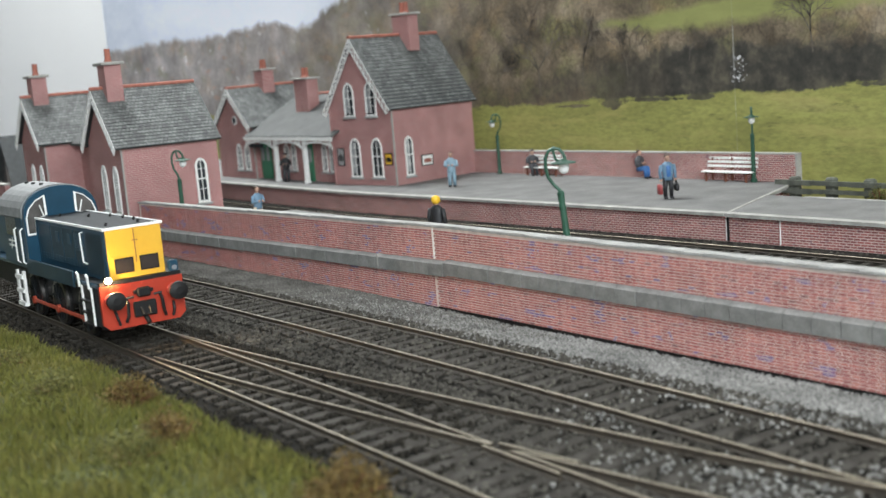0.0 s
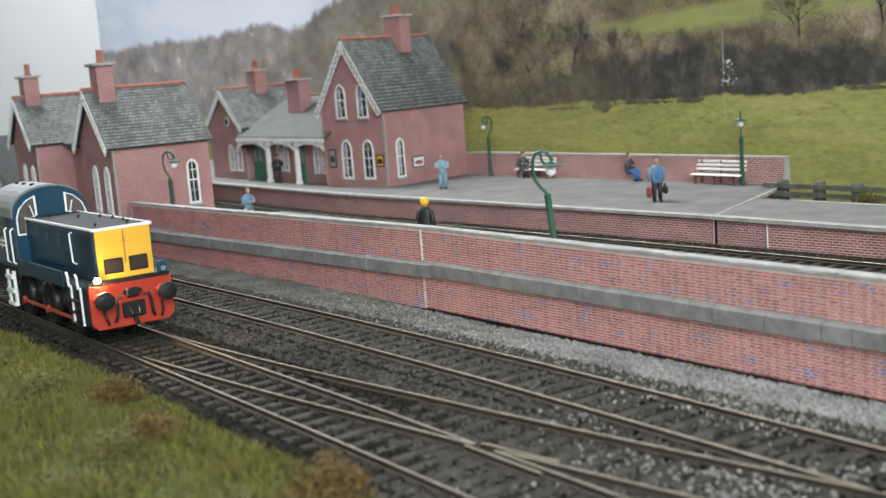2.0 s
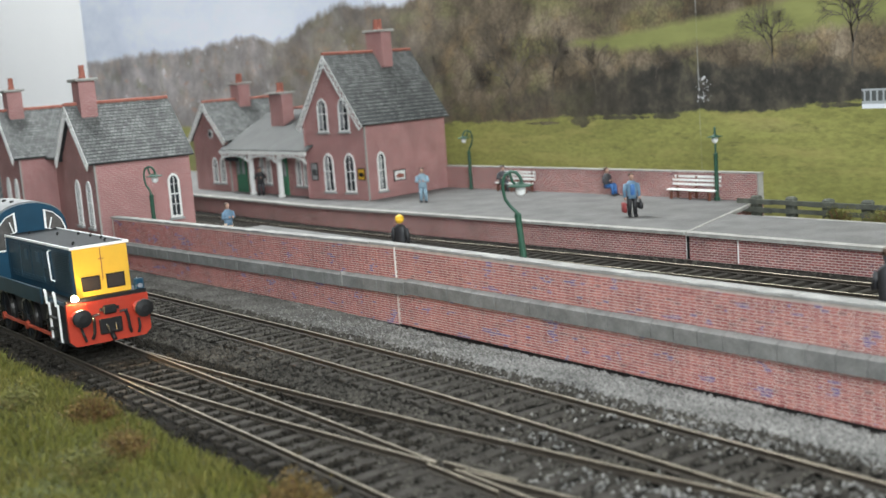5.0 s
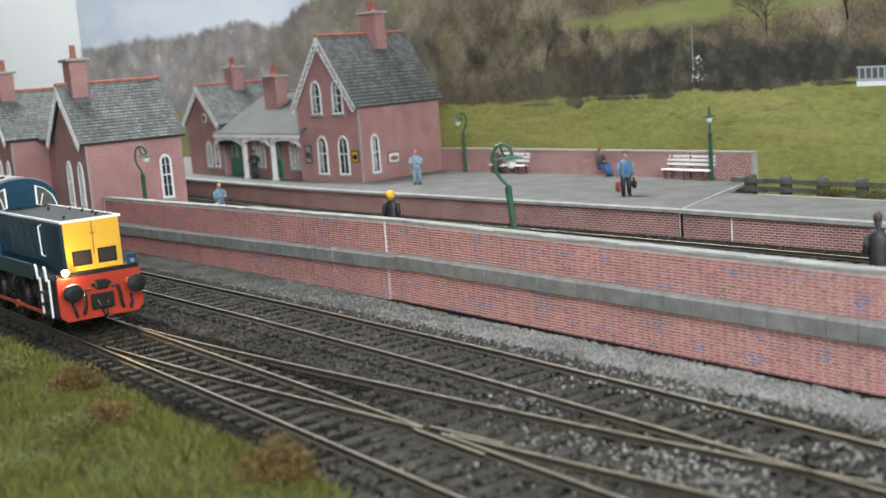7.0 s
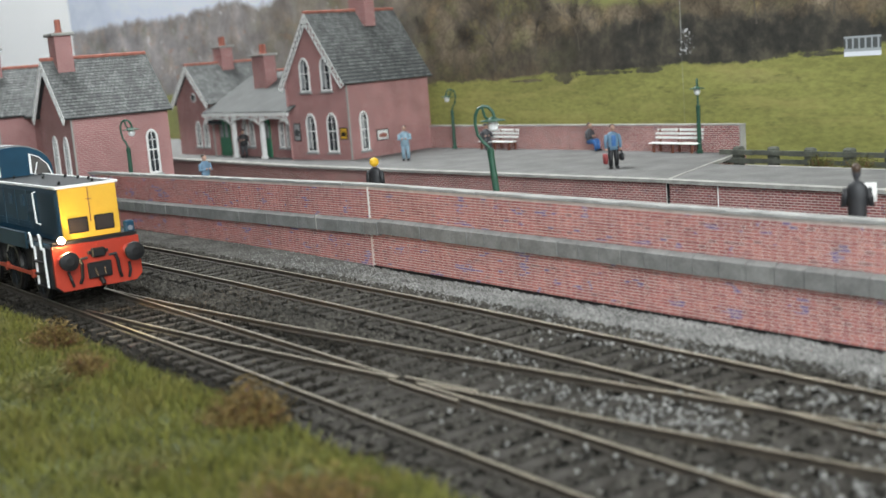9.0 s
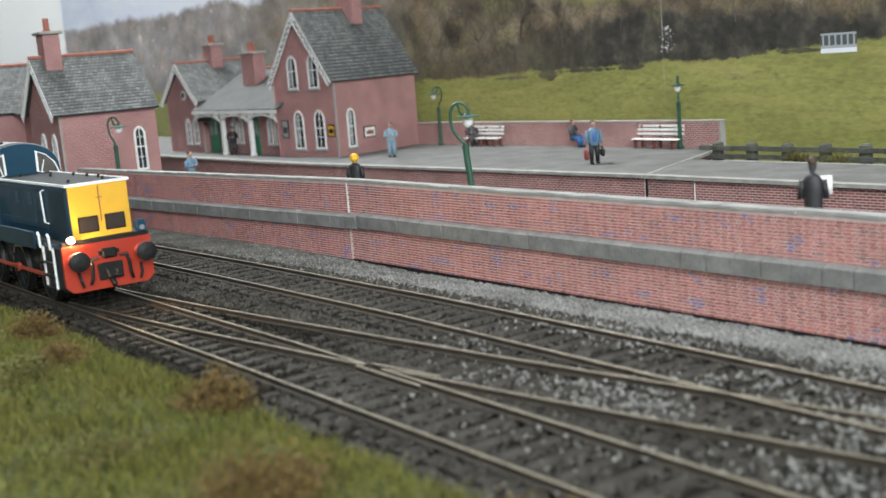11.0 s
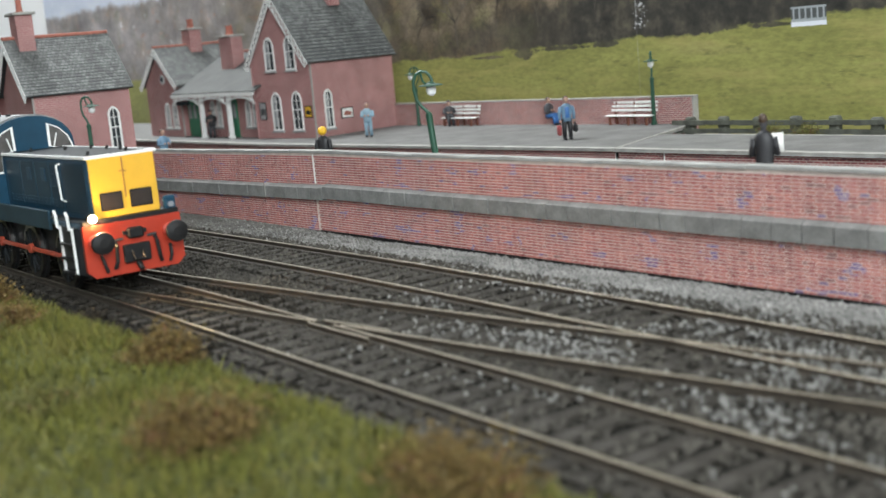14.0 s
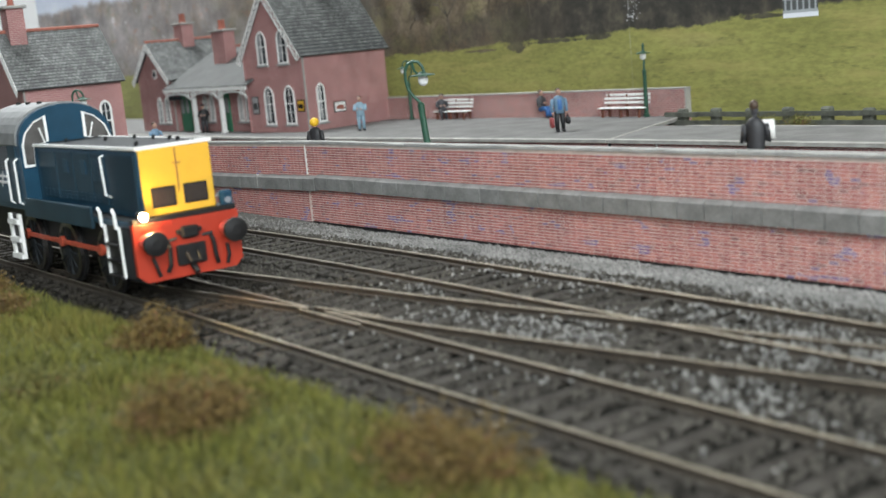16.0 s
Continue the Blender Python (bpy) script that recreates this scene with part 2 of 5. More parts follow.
M_bluegrey = paint("loco_blue_dusty", (0.018, 0.043, 0.06), 0.42, vary=0.2, scale=2, relief=0.03, grain=0.2, spec=0.3)
M_yellow = paint("loco_yellow", (0.66, 0.38, 0.035), 0.42, vary=0.05, scale=2, relief=0.03, grain=0.12)
M_red = paint("loco_red", (0.37, 0.034, 0.014), 0.45, vary=0.1, scale=2, relief=0.03, grain=0.2)
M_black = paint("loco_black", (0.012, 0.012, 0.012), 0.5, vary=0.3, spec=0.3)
M_soot = paint("dark_deck", (0.016, 0.019, 0.021), 0.6, vary=0.3, spec=0.15)
M_rodred = paint("rod_red", (0.42, 0.07, 0.035), 0.5, vary=0.2)
M_steel = paint("wheel_steel", (0.25, 0.24, 0.23), 0.35, 1.0, vary=0.3)
M_greyroof = paint("cab_roof_grey", (0.20, 0.205, 0.20), 0.5, vary=0.2)
M_brown = paint("brown_paint", (0.17, 0.06, 0.035), 0.6)
M_fence = paint("weathered_wood", (0.095, 0.1, 0.08), 0.9, vary=0.35, scale=3, fine=25, relief=0.6)
# Assumed grey for walls out of view, to cut bounced light.
M_roomdim = paint("low_bounce_wall", (0.3, 0.32, 0.34), 0.9, vary=0.05, scale=0.05, fine=2, relief=0.02, grain=0.03)
M_roomwall = paint("white_wall", (0.9, 0.9, 0.89), 0.9, vary=0.02, scale=0.05, fine=2, relief=0.02, grain=0.03)
M_board = paint("board_edge", (0.05, 0.045, 0.04), 0.8)


# ---- lines of the plan ----
def track_z(x):
    return -0.0085 * max(0.0, min(30.0, 7.4 - x))


def near_y(x):
    """Centre of the near track."""
    return -6.73 - 0.0236 * x


def far_y(x):
    """Centre of the far track, which swings towards the near one at the right."""
    return -3.25 - 0.016 * max(0.0, x) - 0.0006 * max(0.0, x - 4) ** 2


def diverge_y(x):
    """Centre of the diverging road: it leaves the near track and closes on the far one."""
    u = max(0.0, min(1.0, (x + 3.0) / 19.0))
    return near_y(x) + 2.35 * u ** 1.55 + 0.19 * max(0.0, x - 16.0)


def platform_edge(x):
    pts = [(-80, 12.6), (-36, 11.05), (-22, 10.85), (-17.8, 11.05), (-8.2, 11.6), (-1.3, 11.95), (8, 12.3), (26, 12.6), (60, 13.0)]
    return float(np.interp(x, [p[0] for p in pts], [p[1] for p in pts]))


def ground_z(x, y):
    """Top of the ground sheet of the layout."""
    base = -0.185 + track_z(x)
    if y > -1.6:
        base += (-0.25 + 0.13 * max(0.0, min(1.0, (3.0 - x) / 6.0))) * min(1.0, (y + 1.6) / 1.4)
    if y < -8.2:
        base += 0.25 * min(1.0, (-8.2 - y) / 1.2) + 0.05 * noise.noise((x * 0.5, y * 0.5, 0))
    return base + 0.02 * noise.noise((x * 1.5, y * 1.5, 3))


# ---- room round the layout: north wall in view; other walls, window and ceiling unseen ----
def room():
    g = G()
    x0, x1, y0, y1, z0, z1 = -2.6 / S, 1.35 / S, -2.4 / S, 0.42 / S, -0.95 / S, 1.5 / S
    part("floor", G().box((x0, y0, z0 - 3), (x1, y1, z0)), M_board)["kind"] = "structure"
    tagged(part("wall_north", G().box((x0, y1, z0), (x1, y1 + 6, z1)), M_roomwall), "plain white room wall behind the layout", "wall", kind="structure")
    tagged(part("wall_south", G().box((x0, y0 - 6, z0), (x1, y0, z1)), M_roomdim), "unseen room wall, toned grey to cut bounced light", "wall", kind="structure")
    tagged(part("wall_west", G().box((x0 - 6, y0 - 6, z0), (x0, y1 + 6, z1)), M_roomdim), "unseen room wall, toned grey to cut bounced light", "wall", kind="structure")
    wy0, wy1, wz0, wz1 = -1.42 / S, -0.08 / S, 0.1 / S, 1.14 / S
    g.box((x1, y0 - 6, z0), (x1 + 6, wy0, z1)).box((x1, wy1, z0), (x1 + 6, y1 + 6, z1))
    g.box((x1, wy0, z0), (x1 + 6, wy1, wz0)).box((x1, wy0, wz1), (x1 + 6, wy1, z1))
    tagged(part("wall_east", g, M_roomwall), "white room wall with a window opening", "wall", kind="structure")
    tagged(part("ceiling", G().box((x0 - 6, y0 - 6, z1), (x1 + 6, y1 + 6, z1 + 5)), M_roomwall), "plain white ceiling", "ceiling", kind="structure")


room()


# ---- backscene: a printed sheet of sky, wooded hills and fields ----
PAV = 0.63


def backscene():
    mt, nt, bs = nodes("printed_backscene")
    co = coords(nt)
    sp = nt.nodes.new("ShaderNodeSeparateXYZ")
    nt.links.new(co, sp.inputs[0])
    X, Z = sp.outputs[0], sp.outputs[2]

    def math_node(op, a, b=0.0, c=None):
        n = nt.nodes.new("ShaderNodeMath")
        n.operation = op
        for i, q in enumerate((a, b) if c is None else (a, b, c)):
            if hasattr(q, "is_linked"):
                nt.links.new(q, n.inputs[i])
            else:
                n.inputs[i].default_value = q
        return n.outputs[0]

    def tex(scale, detail=5.0, stretch=(1, 1, 1), kind="ShaderNodeTexNoise"):
        mp = nt.nodes.new("ShaderNodeMapping")
        mp.inputs["Scale"].default_value = stretch
        nt.links.new(co, mp.inputs[0])
        n = add(nt, kind, Scale=scale)
        if kind == "ShaderNodeTexNoise":
            n.inputs["Detail"].default_value = detail
            n.inputs["Roughness"].default_value = 0.65
        nt.links.new(mp.outputs[0], n.inputs["Vector"])
        return n.outputs[0]

    def curve(pts):
        """Height of a line over x, straight between points."""
        n = nt.nodes.new("ShaderNodeFloatCurve")
        lo, hi = -80.0, 40.0
        cm = n.mapping.curves[0]
        while len(cm.points) < len(pts):
            cm.points.new(0.5, 0.5)
        for p, (x, z) in zip(cm.points, pts):
            p.location = ((x - lo) / (hi - lo), z / 20.0)
            p.handle_type = "AUTO"
        n.mapping.update()
        nt.links.new(math_node("DIVIDE", math_node("SUBTRACT", X, lo), hi - lo), n.inputs["Value"])
        return math_node("MULTIPLY", n.outputs[0], 20.0)

    def above(line, wobble, soft=0.25):
        """0 below the line, 1 above it, with an uneven edge."""
        d = math_node("SUBTRACT", math_node("ADD", Z, wobble), line)
        return ramp(nt, math_node("ADD", math_node("MULTIPLY", d, 1 / soft), 0.5), [(0.0, (0, 0, 0)), (1.0, (1, 1, 1))])

    def wob(scale, size, stretch=(1, 1, 1)):
        return math_node("MULTIPLY", math_node("SUBTRACT", tex(scale, 6.0, stretch), 0.5), size)

    # field
    field = ramp(nt, tex(0.35, 8.0, (0.35, 1, 1.8)), [(0.25, (0.155, 0.15, 0.048)), (0.42, (0.195, 0.195, 0.056)), (0.58, (0.235, 0.232, 0.068)), (0.8, (0.26, 0.22, 0.095))])
    field = mix(nt, field, (0.09, 0.095, 0.03), ramp(nt, tex(1.9, 4.0, (0.45, 1, 2.0)), [(0.6, (0, 0, 0)), (0.7, (0.7,) * 3)]))
    field = mix(nt, field, ramp(nt, tex(5.0, 6.0, (0.6, 1, 1.6)), [(0.35, (0.65,) * 3), (0.62, (1.3,) * 3)]), 0.55, "MULTIPLY")
    field = mix(nt, field, (0.34, 0.29, 0.10), ramp(nt, tex(0.7, 5.0, (0.35, 1, 2.6)), [(0.52, (0, 0, 0)), (0.68, (0.6,) * 3)]))
    # woods
    crowns = tex(0.75, 2.0, (1, 1, 1.15), "ShaderNodeTexVoronoi")
    wood = ramp(nt, math_node("ADD", math_node("MULTIPLY", crowns, -0.3), math_node("ADD", tex(0.55, 9.0), 0.15)), [(0.22, (0.06, 0.05, 0.034)), (0.42, (0.115, 0.09, 0.058)), (0.55, (0.155, 0.122, 0.08)), (0.72, (0.22, 0.178, 0.12))])
    wood = mix(nt, wood, (0.27, 0.18, 0.075), ramp(nt, tex(0.5, 5.0), [(0.52, (0, 0, 0)), (0.7, (0.55,) * 3)]))
    wood = mix(nt, wood, (0.18, 0.175, 0.07), ramp(nt, tex(0.42, 5.0, (1, 1, 1.5)), [(0.5, (0, 0, 0)), (0.66, (0.6,) * 3)]))
    twigs = tex(7.0, 8.0, (1.2, 1, 1.0))
    wood = mix(nt, wood, ramp(nt, twigs, [(0.36, (0.62,) * 3), (0.5, (0.97,) * 3), (0.64, (1.35,) * 3)]), 0.7, "MULTIPLY")
    bend = nt.nodes.new("ShaderNodeMapping")
    nt.links.new(co, bend.inputs[0])
    warp = nt.nodes.new("ShaderNodeVectorMath")
    warp.operation = "MULTIPLY_ADD"
    wn = add(nt, "ShaderNodeTexNoise", Scale=1.1, Detail=5.0)
    nt.links.new(co, wn.inputs["Vector"])
    nt.links.new(wn.outputs["Color"], warp.inputs[0])
    warp.inputs[1].default_value = (1.6, 0.0, 1.6)
    nt.links.new(bend.outputs[0], warp.inputs[2])
    twig = add(nt, "ShaderNodeTexVoronoi", Scale=0.95)
    twig.feature = "DISTANCE_TO_EDGE"
    nt.links.new(warp.outputs[0], twig.inputs["Vector"])
    wood = mix(nt, wood, ramp(nt, twig.outputs["Distance"], [(0.0, (0.4, 0.38, 0.36)), (0.035, (0.62,) * 3), (0.06, (1.05,) * 3)]), 0.4, "MULTIPLY")
    wood = mix(nt, wood, ramp(nt, tex(0.3, 3.0, (1, 1, 1.2)), [(0.34, (0.62,) * 3), (0.5, (1.0,) * 3), (0.66, (1.4,) * 3)]), 1.0, "MULTIPLY")
    # distant hazy woods towards the left
    hazy = ramp(nt, tex(0.55, 8.0, (1, 1, 0.7)), [(0.3, (0.22, 0.20, 0.185)), (0.5, (0.32, 0.29, 0.268)), (0.7, (0.43, 0.40, 0.38))])
    hazy = mix(nt, hazy, (0.40, 0.29, 0.19), ramp(nt, tex(0.45, 4.0), [(0.52, (0, 0, 0)), (0.66, (0.5,) * 3)]))
    hazy = mix(nt, hazy, (0.17, 0.17, 0.10), ramp(nt, tex(0.5, 5.0, (1, 1, 1.2)), [(0.54, (0, 0, 0)), (0.66, (0.6,) * 3)]))
    hazy = mix(nt, hazy, (0.42, 0.25, 0.17), ramp(nt, tex(0.9, 2.0, (0.8, 1, 1.9)), [(0.64, (0, 0, 0)), (0.67, (0.6,) * 3)]))
    hazy = mix(nt, hazy, (0.75, 0.75, 0.74), ramp(nt, tex(1.5, 1.0), [(0.715, (0, 0, 0)), (0.74, (0.6,) * 3)]))
    hazy = mix(nt, hazy, ramp(nt, tex(3.2, 8.0), [(0.35, (0.72,) * 3), (0.65, (1.22,) * 3)]), 0.7, "MULTIPLY")
    hazy = mix(nt, hazy, ramp(nt, tex(0.62, 2.0, (1, 1, 1.3), "ShaderNodeTexVoronoi"), [(0.1, (1.2,) * 3), (0.75, (0.7,) * 3)]), 0.7, "MULTIPLY")
    hazy = mix(nt, hazy, ramp(nt, tex(0.16, 3.0), [(0.35, (0.75,) * 3), (0.65, (1.25,) * 3)]), 1.0, "MULTIPLY")
    far = ramp(nt, math_node("DIVIDE", math_node("ADD", X, 60.0), 38.0), [(0.0, (1, 1, 1)), (0.45, (0.75,) * 3), (1.0, (0, 0, 0))])
    wood = mix(nt, wood, hazy, far)
    # upper meadow
    meadow = ramp(nt, tex(0.5, 6.0, (0.4, 1, 1.5)), [(0.3, (0.17, 0.18, 0.06)), (0.7, (0.27, 0.275, 0.095))])
    # sky
    skyc = ramp(nt, tex(0.06, 6.0, (1, 1, 2.2)), [(0.3, (0.50, 0.55, 0.62)), (0.5, (0.68, 0.71, 0.75)), (0.7, (0.82, 0.83, 0.85))])
    # dark hedge
    hedge = ramp(nt, tex(1.6, 6.0), [(0.3, (0.02, 0.02, 0.017)), (0.5, (0.045, 0.042, 0.033)), (0.7, (0.1, 0.088, 0.06))])

    w = wob(1.2, 0.8)
    c = field
    hedge = mix(nt, wood, hedge, ramp(nt, math_node("DIVIDE", math_node("ADD", X, 22.0), 12.0), [(0.0, (0.25,) * 3), (1.0, (1, 1, 1))]))
    c = mix(nt, c, hedge, above(curve([(-80, 3.4), (-23, 3.1), (-17, 3.2), (-10, 3.33), (-4.6, 3.43), (-0.7, 3.6), (40, 5.0)]), math_node("ADD", wob(0.4, 0.5, (0.8, 1, 1)), wob(1.8, 0.42)), 0.12))
    c = mix(nt, c, wood, above(curve([(-80, 3.7), (-30, 4.0), (-20, 4.2), (-14, 4.9), (-10, 5.2), (-7, 5.2), (0, 4.8), (40, 4.6)]), math_node("ADD", wob(0.45, 2.0), wob(1.8, 0.9)), 0.5))
    # clumps of scrub in the field below the hedge
    for bx, bz, bw, bh in ((-13.9, 3.12, 0.75, 0.26), (-11.2, 3.2, 1.6, 0.1), (-16.4, 3.02, 1.3, 0.07), (-9.0, 3.28, 0.8, 0.16), (-3.2, 3.62, 1.0, 0.3), (-1.0, 3.5, 1.2, 0.1)):
        ex, ez = math_node("DIVIDE", math_node("SUBTRACT", X, bx), bw), math_node("DIVIDE", math_node("SUBTRACT", Z, bz), bh)
        rad = math_node("ADD", math_node("ADD", math_node("MULTIPLY", ex, ex), math_node("MULTIPLY", ez, ez)), wob(1.6, 4.2, (1, 1, 1.6)))
        c = mix(nt, c, hedge, ramp(nt, rad, [(0.55, (0.9,) * 3), (1.0, (0, 0, 0))]))
    low, top = curve([(-80, 9), (-20, 8.0), (-15, 6.55), (-12, 6.1), (-8.5, 5.95), (-4, 6.1), (40, 9.0)]), curve([(-80, 4), (-20, 5.6), (-15, 6.45), (-12, 6.6), (-8.5, 6.85), (-4.5, 7.15), (40, 12.0)])
    band = mix(nt, above(low, w, 0.4), (0, 0, 0), above(top, wob(1.5, 0.4), 0.3))
    c = mix(nt, c, meadow, band)
    skyline = curve([(-80, 8.3), (-70, 8.4), (-58, 8.5), (-50, 8.4), (-43, 8.75), (-40, 8.2), (-36, 9.1), (-33, 9.6), (-27, 9.3), (-22, 10.2), (40, 14.0)])
    c = mix(nt, c, skyc, above(skyline, math_node("ADD", wob(0.55, 1.5, (1, 1, 0.4)), wob(2.5, 0.6)), 0.4))
    # scuffs along the joint of two sheets
    seam = math_node("ABSOLUTE", math_node("SUBTRACT", X, math_node("ADD", -7.2, wob(0.8, 0.05))))
    line = ramp(nt, math_node("MULTIPLY", seam, 12.0), [(0.0, (0.55,) * 3), (0.5, (0, 0, 0))])
    c = mix(nt, c, (0.55, 0.56, 0.52), mix(nt, (0, 0, 0), line, ramp(nt, tex(0.9, 3.0), [(0.42, (0.15,) * 3), (0.62, (1,) * 3)])))
    flakes = math_node("MULTIPLY", math_node("LESS_THAN", math_node("ABSOLUTE", math_node("SUBTRACT", X, -7.0)), 0.42), math_node("MULTIPLY", math_node("GREATER_THAN", Z, 3.75), math_node("LESS_THAN", Z, 4.75)))
    chipped = ramp(nt, math_node("SUBTRACT", tex(9.0, 3.0), math_node("MULTIPLY", math_node("ABSOLUTE", math_node("SUBTRACT", X, -7.0)), 0.35)), [(0.5, (0, 0, 0)), (0.56, (0.75,) * 3)])
    c = mix(nt, c, (0.6, 0.6, 0.58), mix(nt, (0, 0, 0), chipped, flakes))
    # a white pavilion printed at the edge of the upper field
    def between(v, lo, hi):
        return math_node("MULTIPLY", math_node("GREATER_THAN", v, lo), math_node("LESS_THAN", v, hi))

    slots = math_node("MULTIPLY", between(Z, 3.62, 3.96), math_node("GREATER_THAN", math_node("FRACT", math_node("MULTIPLY", X, 4.2)), 0.3))
    hut = math_node("MULTIPLY", between(X, PAV - 0.7, PAV + 0.7), between(Z, 3.36, 4.03))
    c = mix(nt, c, mix(nt, mix(nt, (0.30, 0.32, 0.31), (0.62, 0.64, 0.64), math_node("LESS_THAN", Z, 3.52)), (0.07, 0.075, 0.07), slots), hut)
    c = mix(nt, c, (1.34, 1.35, 1.42), 1.0, "MULTIPLY")
    nt.links.new(c, bs.inputs["Base Color"])
    bs.inputs["Roughness"].default_value = 0.45
    g = G()
    n = 60
    xs = [-71.2 + (71.2 + 45) * i / n for i in range(n + 1)]
    vs = [(x, 19.75 + 0.03 * math.sin(x * 0.3), z) for x in xs for z in (-1.0, 13.5)] + [(x, 20.0, z) for x in xs for z in (-1.0, 13.5)]
    m = 2 * (n + 1)
    fs = []
    for i in range(n):
        a = 2 * i
        fs += [(a, a + 2, a + 3, a + 1), (m + a, m + a + 1, m + a + 3, m + a + 2), (a + 1, a + 3, m + a + 3, m + a + 1), (a, m + a, m + a + 2, a + 2)]
    fs += [(0, 1, m + 1, m), (m - 2, 2 * m - 2, 2 * m - 1, m - 1)]
    g.add(vs, fs)
    return tagged(part("backdrop", g, mt, smooth=False), "printed photographic backscene of hazy wooded hills and green fields", "backdrop", kind="structure")


backdrop = backscene()


def printed_trees():
    """Bare trees of the printed backscene, drawn flat on its sheet."""
    ink = paint("printed_branches", (0.15, 0.128, 0.104), 0.6, vary=0.5, scale=1.0)
    rt = random.Random(11)
    for x, z, size, lean in ((-21.5, 3.5, 1.9, 0.1), (-18.4, 3.5, 2.9, -0.06), (-15.6, 3.9, 2.0, 0.12), (-12.8, 4.2, 1.5, -0.1), (-9.4, 4.7, 1.0, 0.2), (-3.6, 4.7, 1.8, -0.1), (-0.4, 4.8, 2.0, 0.1), (-24.6, 4.0, 1.8, 0.0)):
        g = G()

        def limb(px, pz, a, length, w, depth):
            qx, qz = px + length * math.sin(a), pz + length * math.cos(a)
            nx, nz = math.cos(a) * w, -math.sin(a) * w
            t = 0.72
            g.add([(px - nx, 0, pz - nz), (px + nx, 0, pz + nz), (qx + nx * t, 0, qz + nz * t), (qx - nx * t, 0, qz - nz * t)], [(0, 1, 2, 3)])
            if depth:
                for k in range(3 if depth > 2 else 2):
                    limb(qx, qz, a + rt.uniform(-0.85, 0.85), length * rt.uniform(0.6, 0.88), w * 0.7, depth - 1)

        limb(0, 0, lean, size * 0.42, 0.021 * size, 6)
        o = part("printed_tree", g, ink, backdrop, "", (x, 19.7, z))


printed_trees()


# ---- ground of the layout ----
def ground():
    xs = np.r_[np.arange(-80, -20, 3.0), np.arange(-20, 34.01, 0.75)]
    ys = np.r_[np.arange(-12.6, 0.3, 0.45)]
    g = G()
    vs = [(x, y, ground_z(x, y)) for x in xs for y in ys]
    k = len(ys)
    fs = [(i * k + j, (i + 1) * k + j, (i + 1) * k + j + 1, i * k + j + 1) for i in range(len(xs) - 1) for j in range(k - 1)]
    g.add(vs, fs)
    g.box((-80, -12.6, -6), (34, 0.3, -1.2))
    tagged(part("ground", g, M_ground, smooth=False), "dark grey ballast bed of the model baseboard", "ground", kind="structure")
    g = G()
    g.box((-80, 0.2, -3), (40, 19.7, -0.78))
    tagged(part("ground_upper", g, M_ground), "dark grey trackbed between the platforms", "ground", kind="structure")
    tagged(part("fascia", G().box((-80, -12.9, -8), (40, -12.62, 0.02)), M_board), "dark painted edge of the baseboard", "board edge", kind="structure")


ground()


# ---- track ----
def rail_mesh(pts, r=0.025, h=0.115):
    """A rail along points (x, y, z of its top): foot, web and bright head."""
    g = G()
    sect = [(-0.052, -h), (0.052, -h), (0.052, -h + 0.02), (0.012, -h + 0.035), (0.012, -0.055), (r, -0.042), (r, -0.006), (r - 0.008, 0), (-r + 0.008, 0), (-r, -0.006), (-r, -0.042), (-0.012, -0.055), (-0.012, -h + 0.035), (-0.052, -h + 0.02)]
    k = len(sect)
    vs, fs, ms = [], [], []
    pts = [V(p) for p in pts]
    for i, p in enumerate(pts):
        d = (pts[min(i + 1, len(pts) - 1)] - pts[max(0, i - 1)]).normalized()
        n = V((d.y, -d.x, 0)).normalized()
        vs += [p + n * a + V((0, 0, b)) for a, b in sect]
    for i in range(len(pts) - 1):
        for j in range(k):
            g.f.append((i * k + j, i * k + (j + 1) % k, (i + 1) * k + (j + 1) % k, (i + 1) * k + j))
            g.m.append(1 if j in (6, 7, 8) else 0)
    g.v = [tuple(v) for v in vs]
    g.f += [tuple(range(k))[::-1], tuple(range((len(pts) - 1) * k, len(pts) * k))]
    g.m += [0, 0]
    return g


HALF = 0.66


def offset_line(fn, off, x0, x1, step=0.5):
    out = []
    n = max(2, int((x1 - x0) / step))
    for i in range(n + 1):
        x = x0 + (x1 - x0) * i / n
        d = (fn(x + 0.1) - fn(x - 0.1)) / 0.2
        q = 1 / math.sqrt(1 + d * d)
        out.append((x - d * q * off, fn(x) + q * off, track_z(x)))
    return out


def sleeper_mesh(length):
    g = G()
    g.box((-0.115, -length / 2, -0.11), (0.115, length / 2, 0.0), 0, 0.015)
    for s in (-1, 1):
        for a in (-0.07, 0.07):
            g.box((a - 0.03, s * HALF - 0.14, 0), (a + 0.03, s * HALF - 0.08, 0.03)).box((a - 0.03, s * HALF + 0.08, 0), (a + 0.03, s * HALF + 0.14, 0.03))
    return g.mesh("sleeper", [M_sleeper])


rnd = random.Random(4)


def track(name, label, fn, x0, x1, rails, sleepers=True, length=2.1, step=0.51, skip=None):
    tr = thing(name, label, "railway track")
    for off, a, b in rails:
        part("rail", rail_mesh(offset_line(fn, off, a, b)), [M_rail, M_railtop], tr)
    if sleepers:
        me = sleeper_mesh(length)
        x = x0
        while x < x1:
            if not (skip and skip(x)):
                o = new("sleeper", me)
                o.parent = tr
                d = math.degrees(math.atan((fn(x + 0.1) - fn(x - 0.1)) / 0.2))
                o.matrix_basis = pose(x * S, fn(x) * S, (track_z(x) - 0.115) * S, 0, 0, d + rnd.uniform(-1.5, 1.5))
            x += step
    return tr


